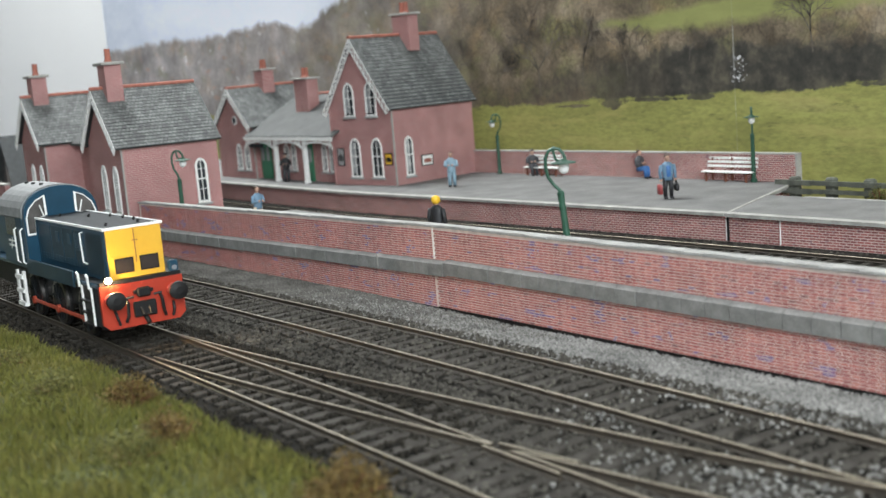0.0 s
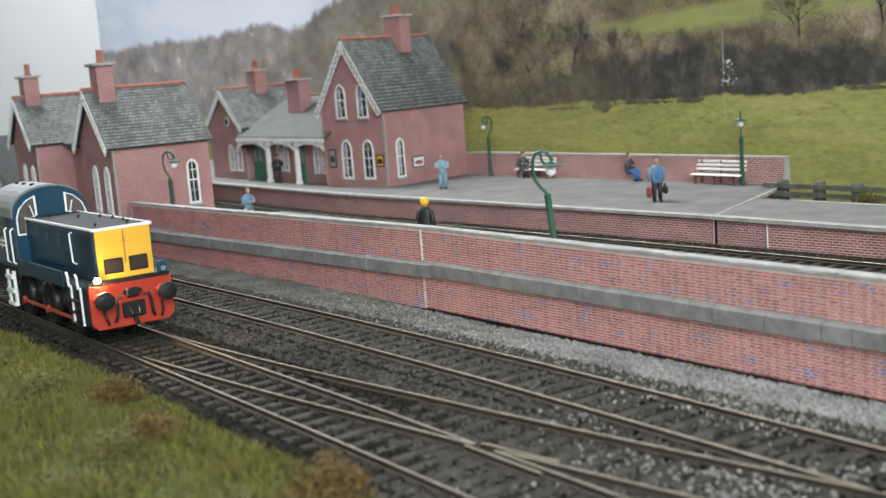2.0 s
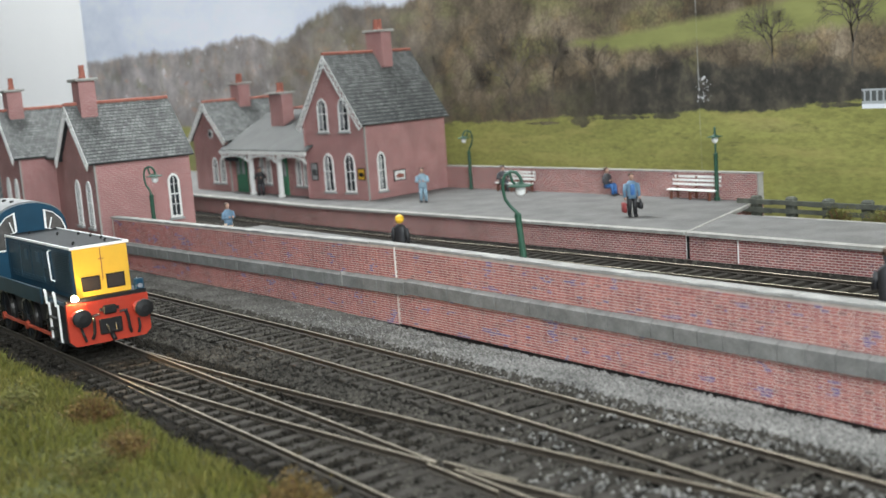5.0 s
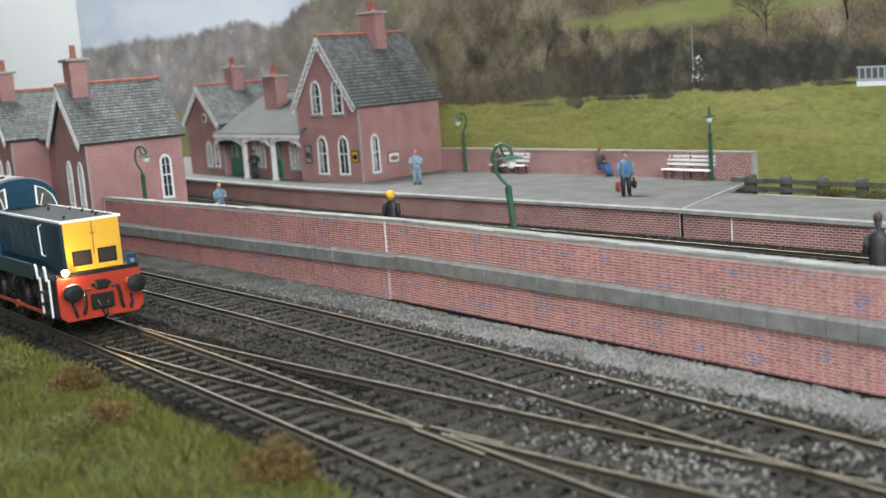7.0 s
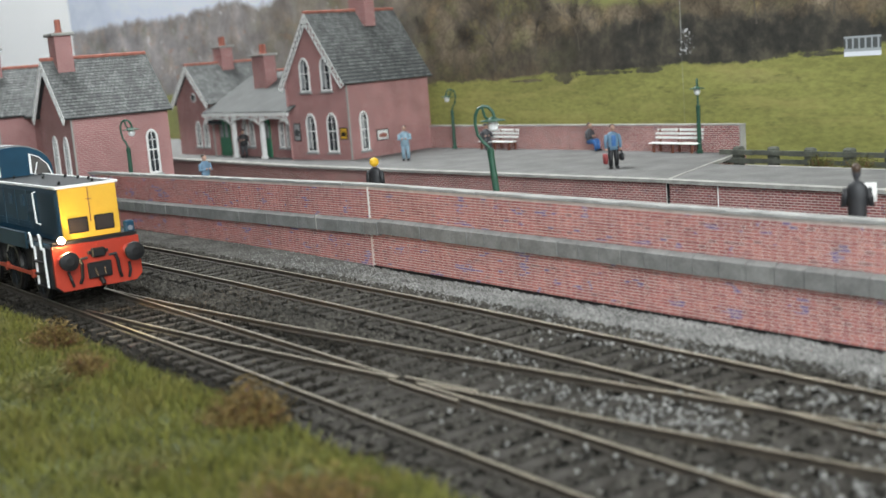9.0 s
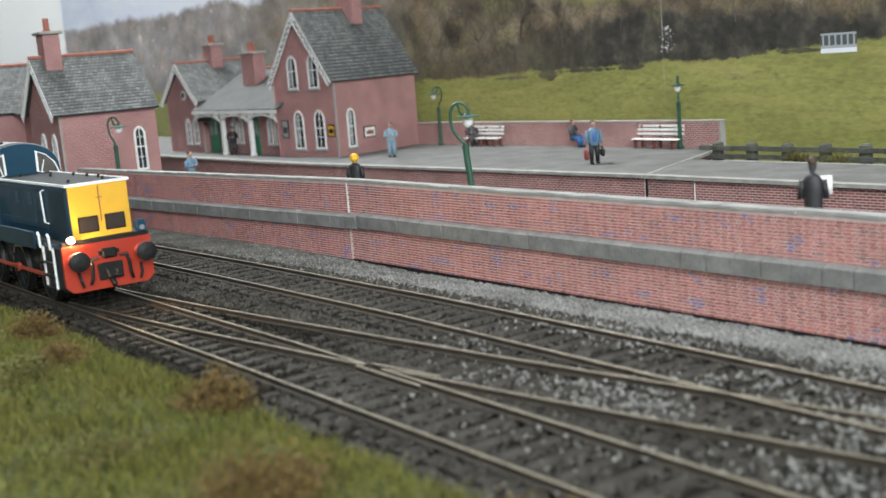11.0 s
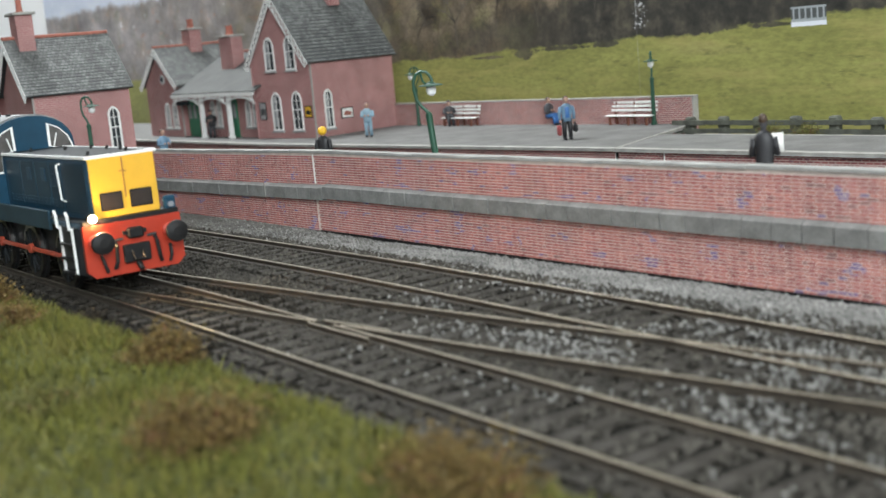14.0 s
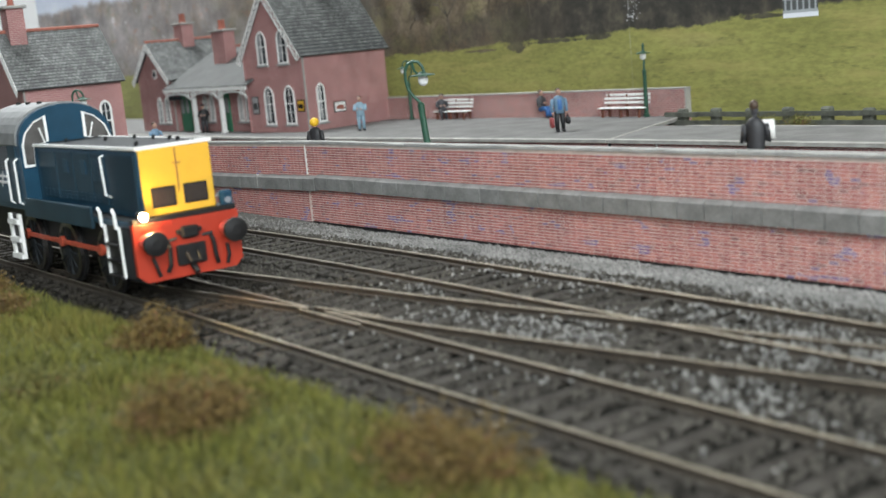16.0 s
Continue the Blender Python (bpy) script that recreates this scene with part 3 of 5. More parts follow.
near_track = track("near_track", "weathered running line of a model railway with rusty rails", near_y, -34, 27, [(-HALF, -60, 34), (HALF, -60, 9.95), (HALF, 10.42, 34)])
far_track = track("far_track", "second weathered running line beside the retaining wall", far_y, -34, 27, [(-HALF, -60, 34), (HALF, -60, 34)])
road = track("crossover_track", "diverging turnout road with worn rails", diverge_y, 7.5, 27, [(-HALF, 0.0, 9.9), (-HALF, 10.46, 24), (HALF, -2.5, 24)], True, 2.2, 0.51, lambda x: x > 17)


def wing_rails():
    """Short rails at the crossing and the check rails beside the outer rails."""
    part("wing_rail", rail_mesh(offset_line(near_y, HALF - 0.14, 9.9, 11.6)), [M_rail, M_railtop], near_track)
    part("wing_rail", rail_mesh(offset_line(diverge_y, -HALF + 0.1, 9.95, 11.4)), [M_rail, M_railtop], road)


wing_rails()


def upper_y(x):
    return platform_edge(x) - 2.35


def upper_track():
    tr = thing("station_track", "dark running line beside the platform", "railway track")
    for off in (-HALF, HALF):
        pts = [(x, upper_y(x) + off, -0.52) for x in np.arange(-60, 40, 2.0)]
        part("rail", rail_mesh(pts), [M_rail, M_railtop], tr)
    me = sleeper_mesh(2.3)
    for i in range(118):
        x = -34 + i * 0.51
        o = new("sleeper", me)
        o.parent = tr
        o.matrix_basis = pose(x * S, upper_y(x) * S, -0.635 * S, 0, 0, rnd.uniform(-1, 1))


upper_track()


# ---- retaining wall between the lines ----
def wall_y(x):
    return 0.0 if x > 0 else 0.017 * x


def wall_top(x):
    return 1.555 if x > 0 else 1.555 + 0.0125 * x


def wall_low(x):
    return -0.46 if x > 0 else -0.46 + 0.004 * x


COURSE, BLEN = 0.0586, 0.166


def retaining_wall():
    w = thing("retaining_wall", "long red brick retaining wall with a grey stone string course", "wall", kind="structure")
    for name, x0, x1 in (("core", 0.012, 30.0), ("core", -17.5, -0.012)):
        g = G()
        n = 12
        for i in range(n):
            a, b = x0 + (x1 - x0) * i / n, x0 + (x1 - x0) * (i + 1) / n
            vs = []
            for x in (a, b):
                vs += [(x, wall_y(x), wall_low(x) - 0.3), (x, wall_y(x) + 0.24, wall_low(x) - 0.3), (x, wall_y(x) + 0.24, wall_top(x)), (x, wall_y(x), wall_top(x))]
            g.add(vs, [(0, 4, 7, 3), (1, 2, 6, 5), (3, 7, 6, 2), (0, 1, 5, 4), (0, 3, 2, 1), (4, 5, 6, 7)])
        part(name, g, M_mortar, w, "pale mortar")
    # the white strip in the joint between the two sheets
    part("joint_strip", G().box((-0.02, -0.012, 0.79), (0.02, 0.2, 1.53)), M_white, w, "white joint strip")
    part("joint_strip", G().box((-0.014, -0.006, -0.4), (0.014, 0.2, 0.44)), M_mortar, w)
    # Black strip stands in for the shadow gap between wall and ballast.
    part("foot_shadow_strip", G().box((-17.4, -0.012, -0.5), (0, 0.1, -0.4), 0, 0, pose(0, -0.13, 0)).box((0.0, -0.012, -0.5), (29.0, 0.1, -0.385)), M_black, w, "dark strip painted in for the shadow gap along the foot")
    part("string_joint", G().box((-2.29, -0.2, 0.36), (-2.24, 0.0, 0.74)), M_edge, w, "pale joint")
    # coping with an uneven pale edge
    g = G()
    xs = np.arange(-17.55, 30.01, 0.75)
    for i, x in enumerate(xs[:-1]):
        a, b = float(x), float(xs[i + 1]) - 0.006
        j = rnd.uniform(-0.012, 0.012)
        k = rnd.uniform(-0.012, 0.012)
        g.add([(a, wall_y(a) - 0.05 + j, wall_top(a)), (b, wall_y(b) - 0.05 + k, wall_top(b)), (b, wall_y(b) + 0.27, wall_top(b)), (a, wall_y(a) + 0.27, wall_top(a)),
               (a, wall_y(a) - 0.045 + j, wall_top(a) + 0.055 + j), (b, wall_y(b) - 0.045 + k, wall_top(b) + 0.055 + k), (b, wall_y(b) + 0.27, wall_top(b) + 0.05), (a, wall_y(a) + 0.27, wall_top(a) + 0.05)],
              [(3, 2, 1, 0), (4, 5, 6, 7), (0, 1, 5, 4), (1, 2, 6, 5), (2, 3, 7, 6), (3, 0, 4, 7)])
    part("coping", g, M_coping, w, "pale grey coping")
    # string course of sloping slabs
    x = -17.6
    i = 0
    while x < 29.5:
        L = 0.575 if x > -2.4 else 0.8
        a, b = x + 0.014, x + L - 0.008
        zt, zb = (0.82, 0.445) if x > 0 else (0.78 + 0.0145 * x, 0.40 + 0.0145 * x)
        if -2.9 < x < -2.1:
            b = x + 0.6
        y0, y1 = wall_y(a), wall_y(b)
        d = rnd.uniform(-0.008, 0.008)
        g = G().add([(a, y0 - 0.14 + d, zb), (b, y1 - 0.14 + d, zb), (b, y1 + 0.02, zb), (a, y0 + 0.02, zb), (a, y0 - 0.145 + d, zt - 0.08), (b, y1 - 0.145 + d, zt - 0.08), (b, y1 + 0.02, zt), (a, y0 + 0.02, zt)],
                    [(3, 2, 1, 0), (4, 5, 6, 7), (0, 1, 5, 4), (1, 2, 6, 5), (2, 3, 7, 6), (3, 0, 4, 7)])
        part("string_slab", g, M_ledge, w)
        x += L
        i += 1
    # bricks, each with its own edges
    one, many = G(), G()
    proto = G().box((0, -0.006, 0), (BLEN - 0.018, 0.01, COURSE - 0.016)).mesh("brick", [M_brick_one])
    half = G().box((0, -0.006, 0), (BLEN / 2 - 0.018, 0.01, COURSE - 0.016)).mesh("brick", [M_brick_one])
    singles = 0
    quads = [(0, 1, 5, 4), (1, 2, 6, 5), (3, 0, 4, 7), (4, 5, 6, 7), (3, 2, 1, 0)]
    for lo, hi in ((0, 15), (19, 33)):
        for c in range(lo, hi):
            z = -0.44 + c * COURSE
            if z > 1.52:
                continue
            for x0, x1 in ((-17.4, -0.05), (0.04, 20.5)):
                x = x0 - (BLEN * 0.25 if c % 2 else 0)
                k = 0
                while x < x1:
                    L = BLEN if (k % 5) else BLEN / 2
                    a, b = max(x, x0), min(x + L - 0.018, x1)
                    if b - a > 0.03:
                        zz = z + (0.0125 * a * max(0, (z + 0.3) / 1.85) if a < 0 else 0)
                        y = wall_y(a) - 0.006 + rnd.uniform(-0.002, 0.002)
                        if 8.2 < a < 10.0 and singles < 300 and b - a > L - 0.03 and c < 13:
                            o = new("brick", proto if L == BLEN else half)
                            o.parent = w
                            o.location = (a * S, 0, zz * S)
                            singles += 1
                        else:
                            many.add([(a, y, zz), (b, y, zz), (b, y + 0.014, zz), (a, y + 0.014, zz), (a, y, zz + COURSE - 0.016), (b, y, zz + COURSE - 0.016), (b, y + 0.014, zz + COURSE - 0.016), (a, y + 0.014, zz + COURSE - 0.016)], quads)
                    x += L
                    k += 1
    o = part("brickwork", many, M_brick, w)
    o["kind"] = "stuff"


retaining_wall()


# ---- platforms ----
PZ = 0.115


def platforms():
    p = thing("platform", "grey surfaced station platform with a brick face and pale edging", "platform", kind="structure")
    xs = [-70, -36, -28, -22, -17.8, -13, -8.2, -4.5, -1.3]
    front = [(x, platform_edge(x)) for x in xs]
    back = [(-4.1, 19.2), (-70, 19.2)]
    part("surface", G().slab(front + [(-2.72, 15.7)] + back, PZ - 0.07, PZ), M_asphalt, p)
    part("brick_face", G().slab([(x, y + 0.14) for x, y in front] + [(-1.3, 14), (-70, 14)], -0.8, PZ - 0.07), M_card, p)
    for i in range(len(front) - 1):
        (a, ya), (b, yb) = front[i], front[i + 1]
        n = max(1, round((b - a) / 2.4))
        for j in range(n):
            x0, x1 = a + (b - a) * j / n + 0.008, a + (b - a) * (j + 1) / n - 0.008
            y0, y1 = ya + (yb - ya) * j / n, ya + (yb - ya) * (j + 1) / n
            part("edge_slab", G().slab([(x0, y0 - 0.05), (x1, y1 - 0.05), (x1, y1 + 0.3), (x0, y0 + 0.3)], PZ - 0.085, PZ + 0.012), M_edge, p)
    part("edge_strip", G().slab([(-1.33, 12.05), (-1.25, 12.05), (-2.7, 15.8), (-4.02, 19.2), (-4.14, 19.2), (-2.8, 15.75)], PZ - 0.1, PZ + 0.018), M_edge, p)
    part("end_face", G().box((-4.1, 15.6, -0.8), (-3.9, 19.2, PZ - 0.1)), M_card, p)
    r = thing("platform_ramp", "narrow platform extension with pale edging and brick face", "platform", kind="structure")
    xs = [-1.26, 1.9, 8, 14, 20, 30]
    front = [(x, platform_edge(x)) for x in xs]
    slope = lambda x: PZ - 0.004 * (x + 1.3)
    g, fc = G(), G()
    for i in range(len(xs) - 1):
        (a, ya), (b, yb) = front[i], front[i + 1]
        za, zb = slope(a), slope(b)
        ba, bb = (15.85 if a < 0 else 15.9 + 0.035 * a), 15.9 + 0.035 * b
        a2 = -2.74 if a < 0 else a
        g.add([(a, ya, za - 0.07), (b, yb, zb - 0.07), (b, bb, zb - 0.07), (a2, ba, za - 0.07), (a, ya, za), (b, yb, zb), (b, bb, zb), (a2, ba, za)], [(3, 2, 1, 0), (4, 5, 6, 7), (0, 1, 5, 4), (1, 2, 6, 5), (2, 3, 7, 6), (3, 0, 4, 7)])
        fc.add([(a, ya + 0.14, -0.8), (b, yb + 0.14, -0.8), (b, bb - 0.1, -0.8), (a, ba - 0.1, -0.8), (a, ya + 0.14, za - 0.07), (b, yb + 0.14, zb - 0.07), (b, bb - 0.1, zb - 0.07), (a, ba - 0.1, za - 0.07)], [(3, 2, 1, 0), (0, 1, 5, 4), (1, 2, 6, 5), (2, 3, 7, 6), (3, 0, 4, 7)])
        for y0, y1, w0, w1, nm in ((ya, yb, -0.05, 0.28, "edge_slab"), (ba, bb, -0.1, 0.06, "rear_edging")):
            part(nm, G().add([(a + 0.01, y0 + w0, za - 0.1), (b, y1 + w0, zb - 0.1), (b, y1 + w1, zb - 0.1), (a + 0.01, y0 + w1, za - 0.1), (a + 0.01, y0 + w0, za + 0.014), (b, y1 + w0, zb + 0.014), (b, y1 + w1, zb + 0.014), (a + 0.01, y0 + w1, za + 0.014)], [(3, 2, 1, 0), (4, 5, 6, 7), (0, 1, 5, 4), (1, 2, 6, 5), (2, 3, 7, 6), (3, 0, 4, 7)]), M_edge, r)
    part("surface", g, M_asphalt, r)
    part("brick_face", fc, M_card, r)
    part("joint_gap", G().box((-1.31, platform_edge(-1.3) + 0.088, -0.75), (-1.25, platform_edge(-1.3) + 0.2, PZ - 0.13)), M_black, r, "dark open joint")
    for x, w in ((0.62, 0.014), (-1.345, 0.03)):
        part("joint_strip", G().box((x, platform_edge(x) + 0.09, -0.75), (x + w, platform_edge(x) + 0.2, PZ - 0.13)), M_white, r)
    # the near platform, hidden behind the retaining wall
    n = thing("near_platform", "grey surfaced platform behind the retaining wall", "platform", kind="structure")
    part("surface", G().box((-14.8, 0.3, 0.35), (30, 4.3, 0.6)), M_asphalt, n)
    part("brick_face", G().box((-14.8, 0.32, -0.8), (30, 4.15, 0.35)), M_card, n)
    # boundary wall at the back of the platform
    b = thing("boundary_wall", "low red brick boundary wall with pale coping", "wall", kind="structure")
    run = pose(-3.95, 19.02, 0, 0, 0, 2.3)
    part("brick_face", G().box((-18.4, -0.07, PZ), (0, 0.18, 1.12), 0, 0, run), M_card, b)
    part("coping", G().box((-18.4, -0.11, 1.12), (0.09, 0.22, 1.17), 0, 0.012, run), M_edge, b)
    part("end_strip", G().box((0, -0.09, PZ), (0.07, 0.2, 1.12), 0, 0, run), M_edge, b, "pale end strip")


platforms()


# ---- buildings ----
def arch(w, z0, z1, n=3):
    """Outline of a window with a pointed-arch head, centred on x = 0."""
    s = z1 - w * 0.55
    return [(-w / 2, z0), (w / 2, z0), (w / 2, s), (w * 0.36, z1 - w * 0.22), (w * 0.1, z1), (-w * 0.1, z1), (-w * 0.36, z1 - w * 0.22), (-w / 2, s)]


def window(parent, x, z0, z1, w, y=0.0, m=None, blind=0.4):
    """A white arched sash on the wall plane, with glazing bars and a stone sill."""
    m = m or Matrix()
    at = m @ pose(x, y, 0)
    out, inn = arch(w, z0, z1), arch(w - 0.16, z0 + 0.08, z1 - 0.08)
    g = G()
    n = len(out)
    vs = [(a, -0.05, b) for a, b in out] + [(a, -0.05, b) for a, b in inn] + [(a, 0.02, b) for a, b in out] + [(a, 0.02, b) for a, b in inn]
    fs = []
    for i in range(n):
        j = (i + 1) % n
        fs += [(i, j, n + j, n + i), (i, 2 * n + i, 2 * n + j, j), (n + i, n + j, 3 * n + j, 3 * n + i)]
    g.add(vs, fs, 0, at)
    win = part("window", g, M_white, parent, "white arched sash window")
    h = z1 - z0
    part("pane", G().panel(inn, -0.012, 0.0, 0, at), M_glass_dark, win)
    bars = G()
    bars.box((-0.014, -0.035, z0 + 0.05), (0.014, -0.012, z1 - 0.08), 0, 0, at)
    for k in (0.3, 0.52, 0.75):
        bars.box((-w / 2 + 0.06, -0.035, z0 + h * k), (w / 2 - 0.06, -0.012, z0 + h * k + (0.05 if k == 0.52 else 0.02)), 0, 0, at)
    part("glazing_bars", bars, M_white, win)
    if blind:
        part("curtain", G().box((-w / 2 + 0.09, -0.02, z0 + h * 0.1), (-w / 2 + 0.09 + (w - 0.18) * blind, -0.0125, z1 - 0.2 * w - 0.08), 0, 0, at), M_glass_pale, win)
    part("sill", G().box((-w / 2 - 0.06, -0.12, z0 - 0.09), (w / 2 + 0.06, 0.01, z0), 0, 0.01, at), M_stone, win)
    return win


def gable_block(parent, w, d, zb, h, H, slates=True, over=0.28, step=0.19, width=0.17):
    """Walls with a gable at the front and back; the roof ridge runs along y. It stands on x from -w to 0, y from 0 to d."""
    t = 0.18
    house = [(-w, zb), (0, zb), (0, h), (-w / 2, H - 0.1), (-w, h)]
    part("wall", G().panel(house, 0, t), M_house, parent)
    part("wall", G().panel(house, d - t, d), M_house, parent)
    part("wall", G().box((-t, t, zb), (0, d - t, h)), M_house, parent)
    part("wall", G().box((-w, t, zb), (-w + t, d - t, h)), M_house, parent)
    # corner strips where the card is joined
    part("corner_strip", G().box((-0.07, -0.012, zb), (0.012, 0.05, h)), M_edge, parent)
    run = w / 2
    rise = H - h
    L = math.hypot(run, rise)
    ox = over * run / L
    for s in (-1, 1):
        e = (-w / 2 + s * (run + ox), h - over * rise / L)
        a = (-w / 2, H)
        g = G()
        nrm = V((s * rise / L, 0, run / L)) * 0.06
        vs = []
        for y in (-over, d + over * 0.5):
            vs += [(e[0], y, e[1]), (a[0], y, a[1]), (a[0] + 0, y, a[1] + 0.07), (e[0] + nrm.x, y, e[1] + nrm.z)]
        g.add(vs, [(0, 1, 2, 3), (7, 6, 5, 4), (3, 2, 6, 7), (0, 4, 5, 1), (0, 3, 7, 4), (1, 5, 6, 2)])
        roof = part("roof", g, M_slate_bed if slates else M_tin, parent, "grey slate roof")
        if slates:
            q = G()
            down = V((s * run / L, 0, -rise / L))
            up = V((s * rise / L, 0, run / L))
            rows = int((L + over) / step)
            y0, y1 = -over - 0.01, d + over * 0.5 + 0.01
            top = V((a[0], 0, a[1] + 0.065))
            for r in range(rows + 1):
                p0, p1 = r * step, min(r * step + step * 1.12, L + over + 0.02)
                y = y0 - (width / 2 if r % 2 else 0)
                while y < y1:
                    ya, yb = max(y, y0), min(y + width - 0.022, y1)
                    if yb - ya > 0.03:
                        j = rnd.uniform(0, 0.008)
                        A, B = top + down * p0 + up * 0.004, top + down * (p1 + j) + up * (0.028 + j)
                        th = up * 0.018
                        q.add([A + V((0, ya, 0)), A + V((0, yb, 0)), B + V((0, yb, 0)), B + V((0, ya, 0)), B + V((0, ya, 0)) - th, B + V((0, yb, 0)) - th],
                              [(0, 1, 2, 3) if s < 0 else (3, 2, 1, 0), (3, 2, 5, 4) if s < 0 else (4, 5, 2, 3), (0, 3, 4), (1, 5, 2)])
                    y += width
            o = part("slate_roofing", q, M_slate, roof)
            o["kind"] = "stuff"
    part("ridge_tiles", G().tube([(-w / 2, -over - 0.02, H + 0.075), (-w / 2, d + over * 0.5, H + 0.075)], 0.085, 6), M_ridge, parent, "terracotta ridge tiles")
    # pierced white bargeboards
    for s in (-1, 1):
        e = V((-w / 2 + s * (run + ox), -over - 0.03, h - over * rise / L))
        a = V((-w / 2, -over - 0.03, H + 0.02))
        bar = part("bargeboard", bargeboard(a, e), M_white, parent, "white pierced bargeboard")


def bargeboard(a, e):
    g = G()
    d = (e - a)
    L = d.length
    d.normalize()
    n = V((d.z, 0, -d.x))
    if n.z > 0:
        n = -n
    wd = 0.28

    def strip(p, q, t):
        u = (q - p).normalized()
        k = V((u.z, 0, -u.x)) * t / 2
        g.add([p - k, q - k, q + k, p + k, p - k + V((0, 0.04, 0)), q - k + V((0, 0.04, 0)), q + k + V((0, 0.04, 0)), p + k + V((0, 0.04, 0))],
              [(0, 1, 2, 3), (7, 6, 5, 4), (0, 4, 5, 1), (1, 5, 6, 2), (2, 6, 7, 3), (3, 7, 4, 0)])

    strip(a, e, 0.055)
    strip(a + n * wd + d * 0.1, e + n * wd * 0.9, 0.04)
    k = max(4, int(L / 0.3))
    for i in range(k):
        p, q = a + d * (L * i / k), a + d * (L * (i + 1) / k)
        strip(p, q + n * wd, 0.032)
        strip(q, q + n * wd * 0.95, 0.026)
    return g


def chimney(parent, x, y, z0, z1, w=0.75, d=0.6, pots=2):
    c = part("chimney", G().box((x - w / 2, y - d / 2, z0), (x + w / 2, y + d / 2, z1)), M_house, parent, "red brick chimney stack")
    part("cap", G().box((x - w / 2 - 0.12, y - d / 2 - 0.12, z1), (x + w / 2 + 0.12, y + d / 2 + 0.12, z1 + 0.11), 0, 0.02), M_edge, c, "pale stone cap")
    for i in range(pots):
        px = x + (i - (pots - 1) / 2) * 0.3
        part("pot", G().tube([(px, y, z1 + 0.1), (px, y, z1 + 0.18), (px, y, z1 + 0.2), (px, y, z1 + 0.6)], [0.15, 0.14, 0.115, 0.105], 10), M_ridge, c, "terracotta chimney pot")
    return c


def poster(parent, x, z, w, h, cols, m=None, y=0.0):
    at = (m or Matrix()) @ pose(x, y, z)
    o = part("poster", G().box((-w / 2, -0.03, -h / 2), (w / 2, 0.0, h / 2), 0, 0, at), cols[0], parent, "framed poster")
    part("poster_print", G().box((-w / 2 + 0.05, -0.036, -h / 2 + 0.05), (w / 2 - 0.05, -0.03, h / 2 - 0.05), 0, 0, at), cols[1], o)
    part("poster_figure", G().panel([(-w * 0.3, -h * 0.2), (w * 0.3, -h * 0.25), (w * 0.34, h * 0.05), (0, h * 0.18), (-w * 0.3, h * 0.05)], -0.042, -0.036, 0, at), cols[2], o)


SIDE = pose(0, 0, 0, 0, 0, 90)


def station_house():
    w, d, h, H = 4.31, 5.16, 3.73 - PZ, 6.77 - PZ
    b = thing("station_house", "two-storey red brick station house with white arched windows", "building", (-21.1, 13.22, PZ), 8.4)
    gable_block(b, w, d, 0, h, H)
    for x in (-2.68, -1.18):
        window(b, x, 0.36, 2.17, 0.72, 0, None, 0.0 if x > -2 else 0.45)
        window(b, x - 0.14, 3.15, 4.72, 0.72, 0, None, 0.4)
    window(b, 0.85, 0.36, 2.15, 0.5, 0, SIDE, 0.5)
    black, cream, amber, pink = M_black, M_white, M_yellow, M_ridge
    poster(b, -0.42, 1.2, 0.5, 0.55, (M_black, M_yellow, M_black))
    poster(b, -3.75, 1.3, 0.5, 0.85, (M_black, M_glass_pale, M_slate_bed))
    poster(b, 1.95, 0.95, 0.75, 0.52, (M_black, M_white, M_ridge), SIDE)
    part("drainpipe", G().tube([(-w + 0.08, -0.06, 0), (-w + 0.08, -0.06, h)], 0.04, 6), M_house, b)
    chimney(b, -w / 2 + 0.15, 3.15, H - 0.7, H + 0.95, 1.1, 0.62, 2)


station_house()


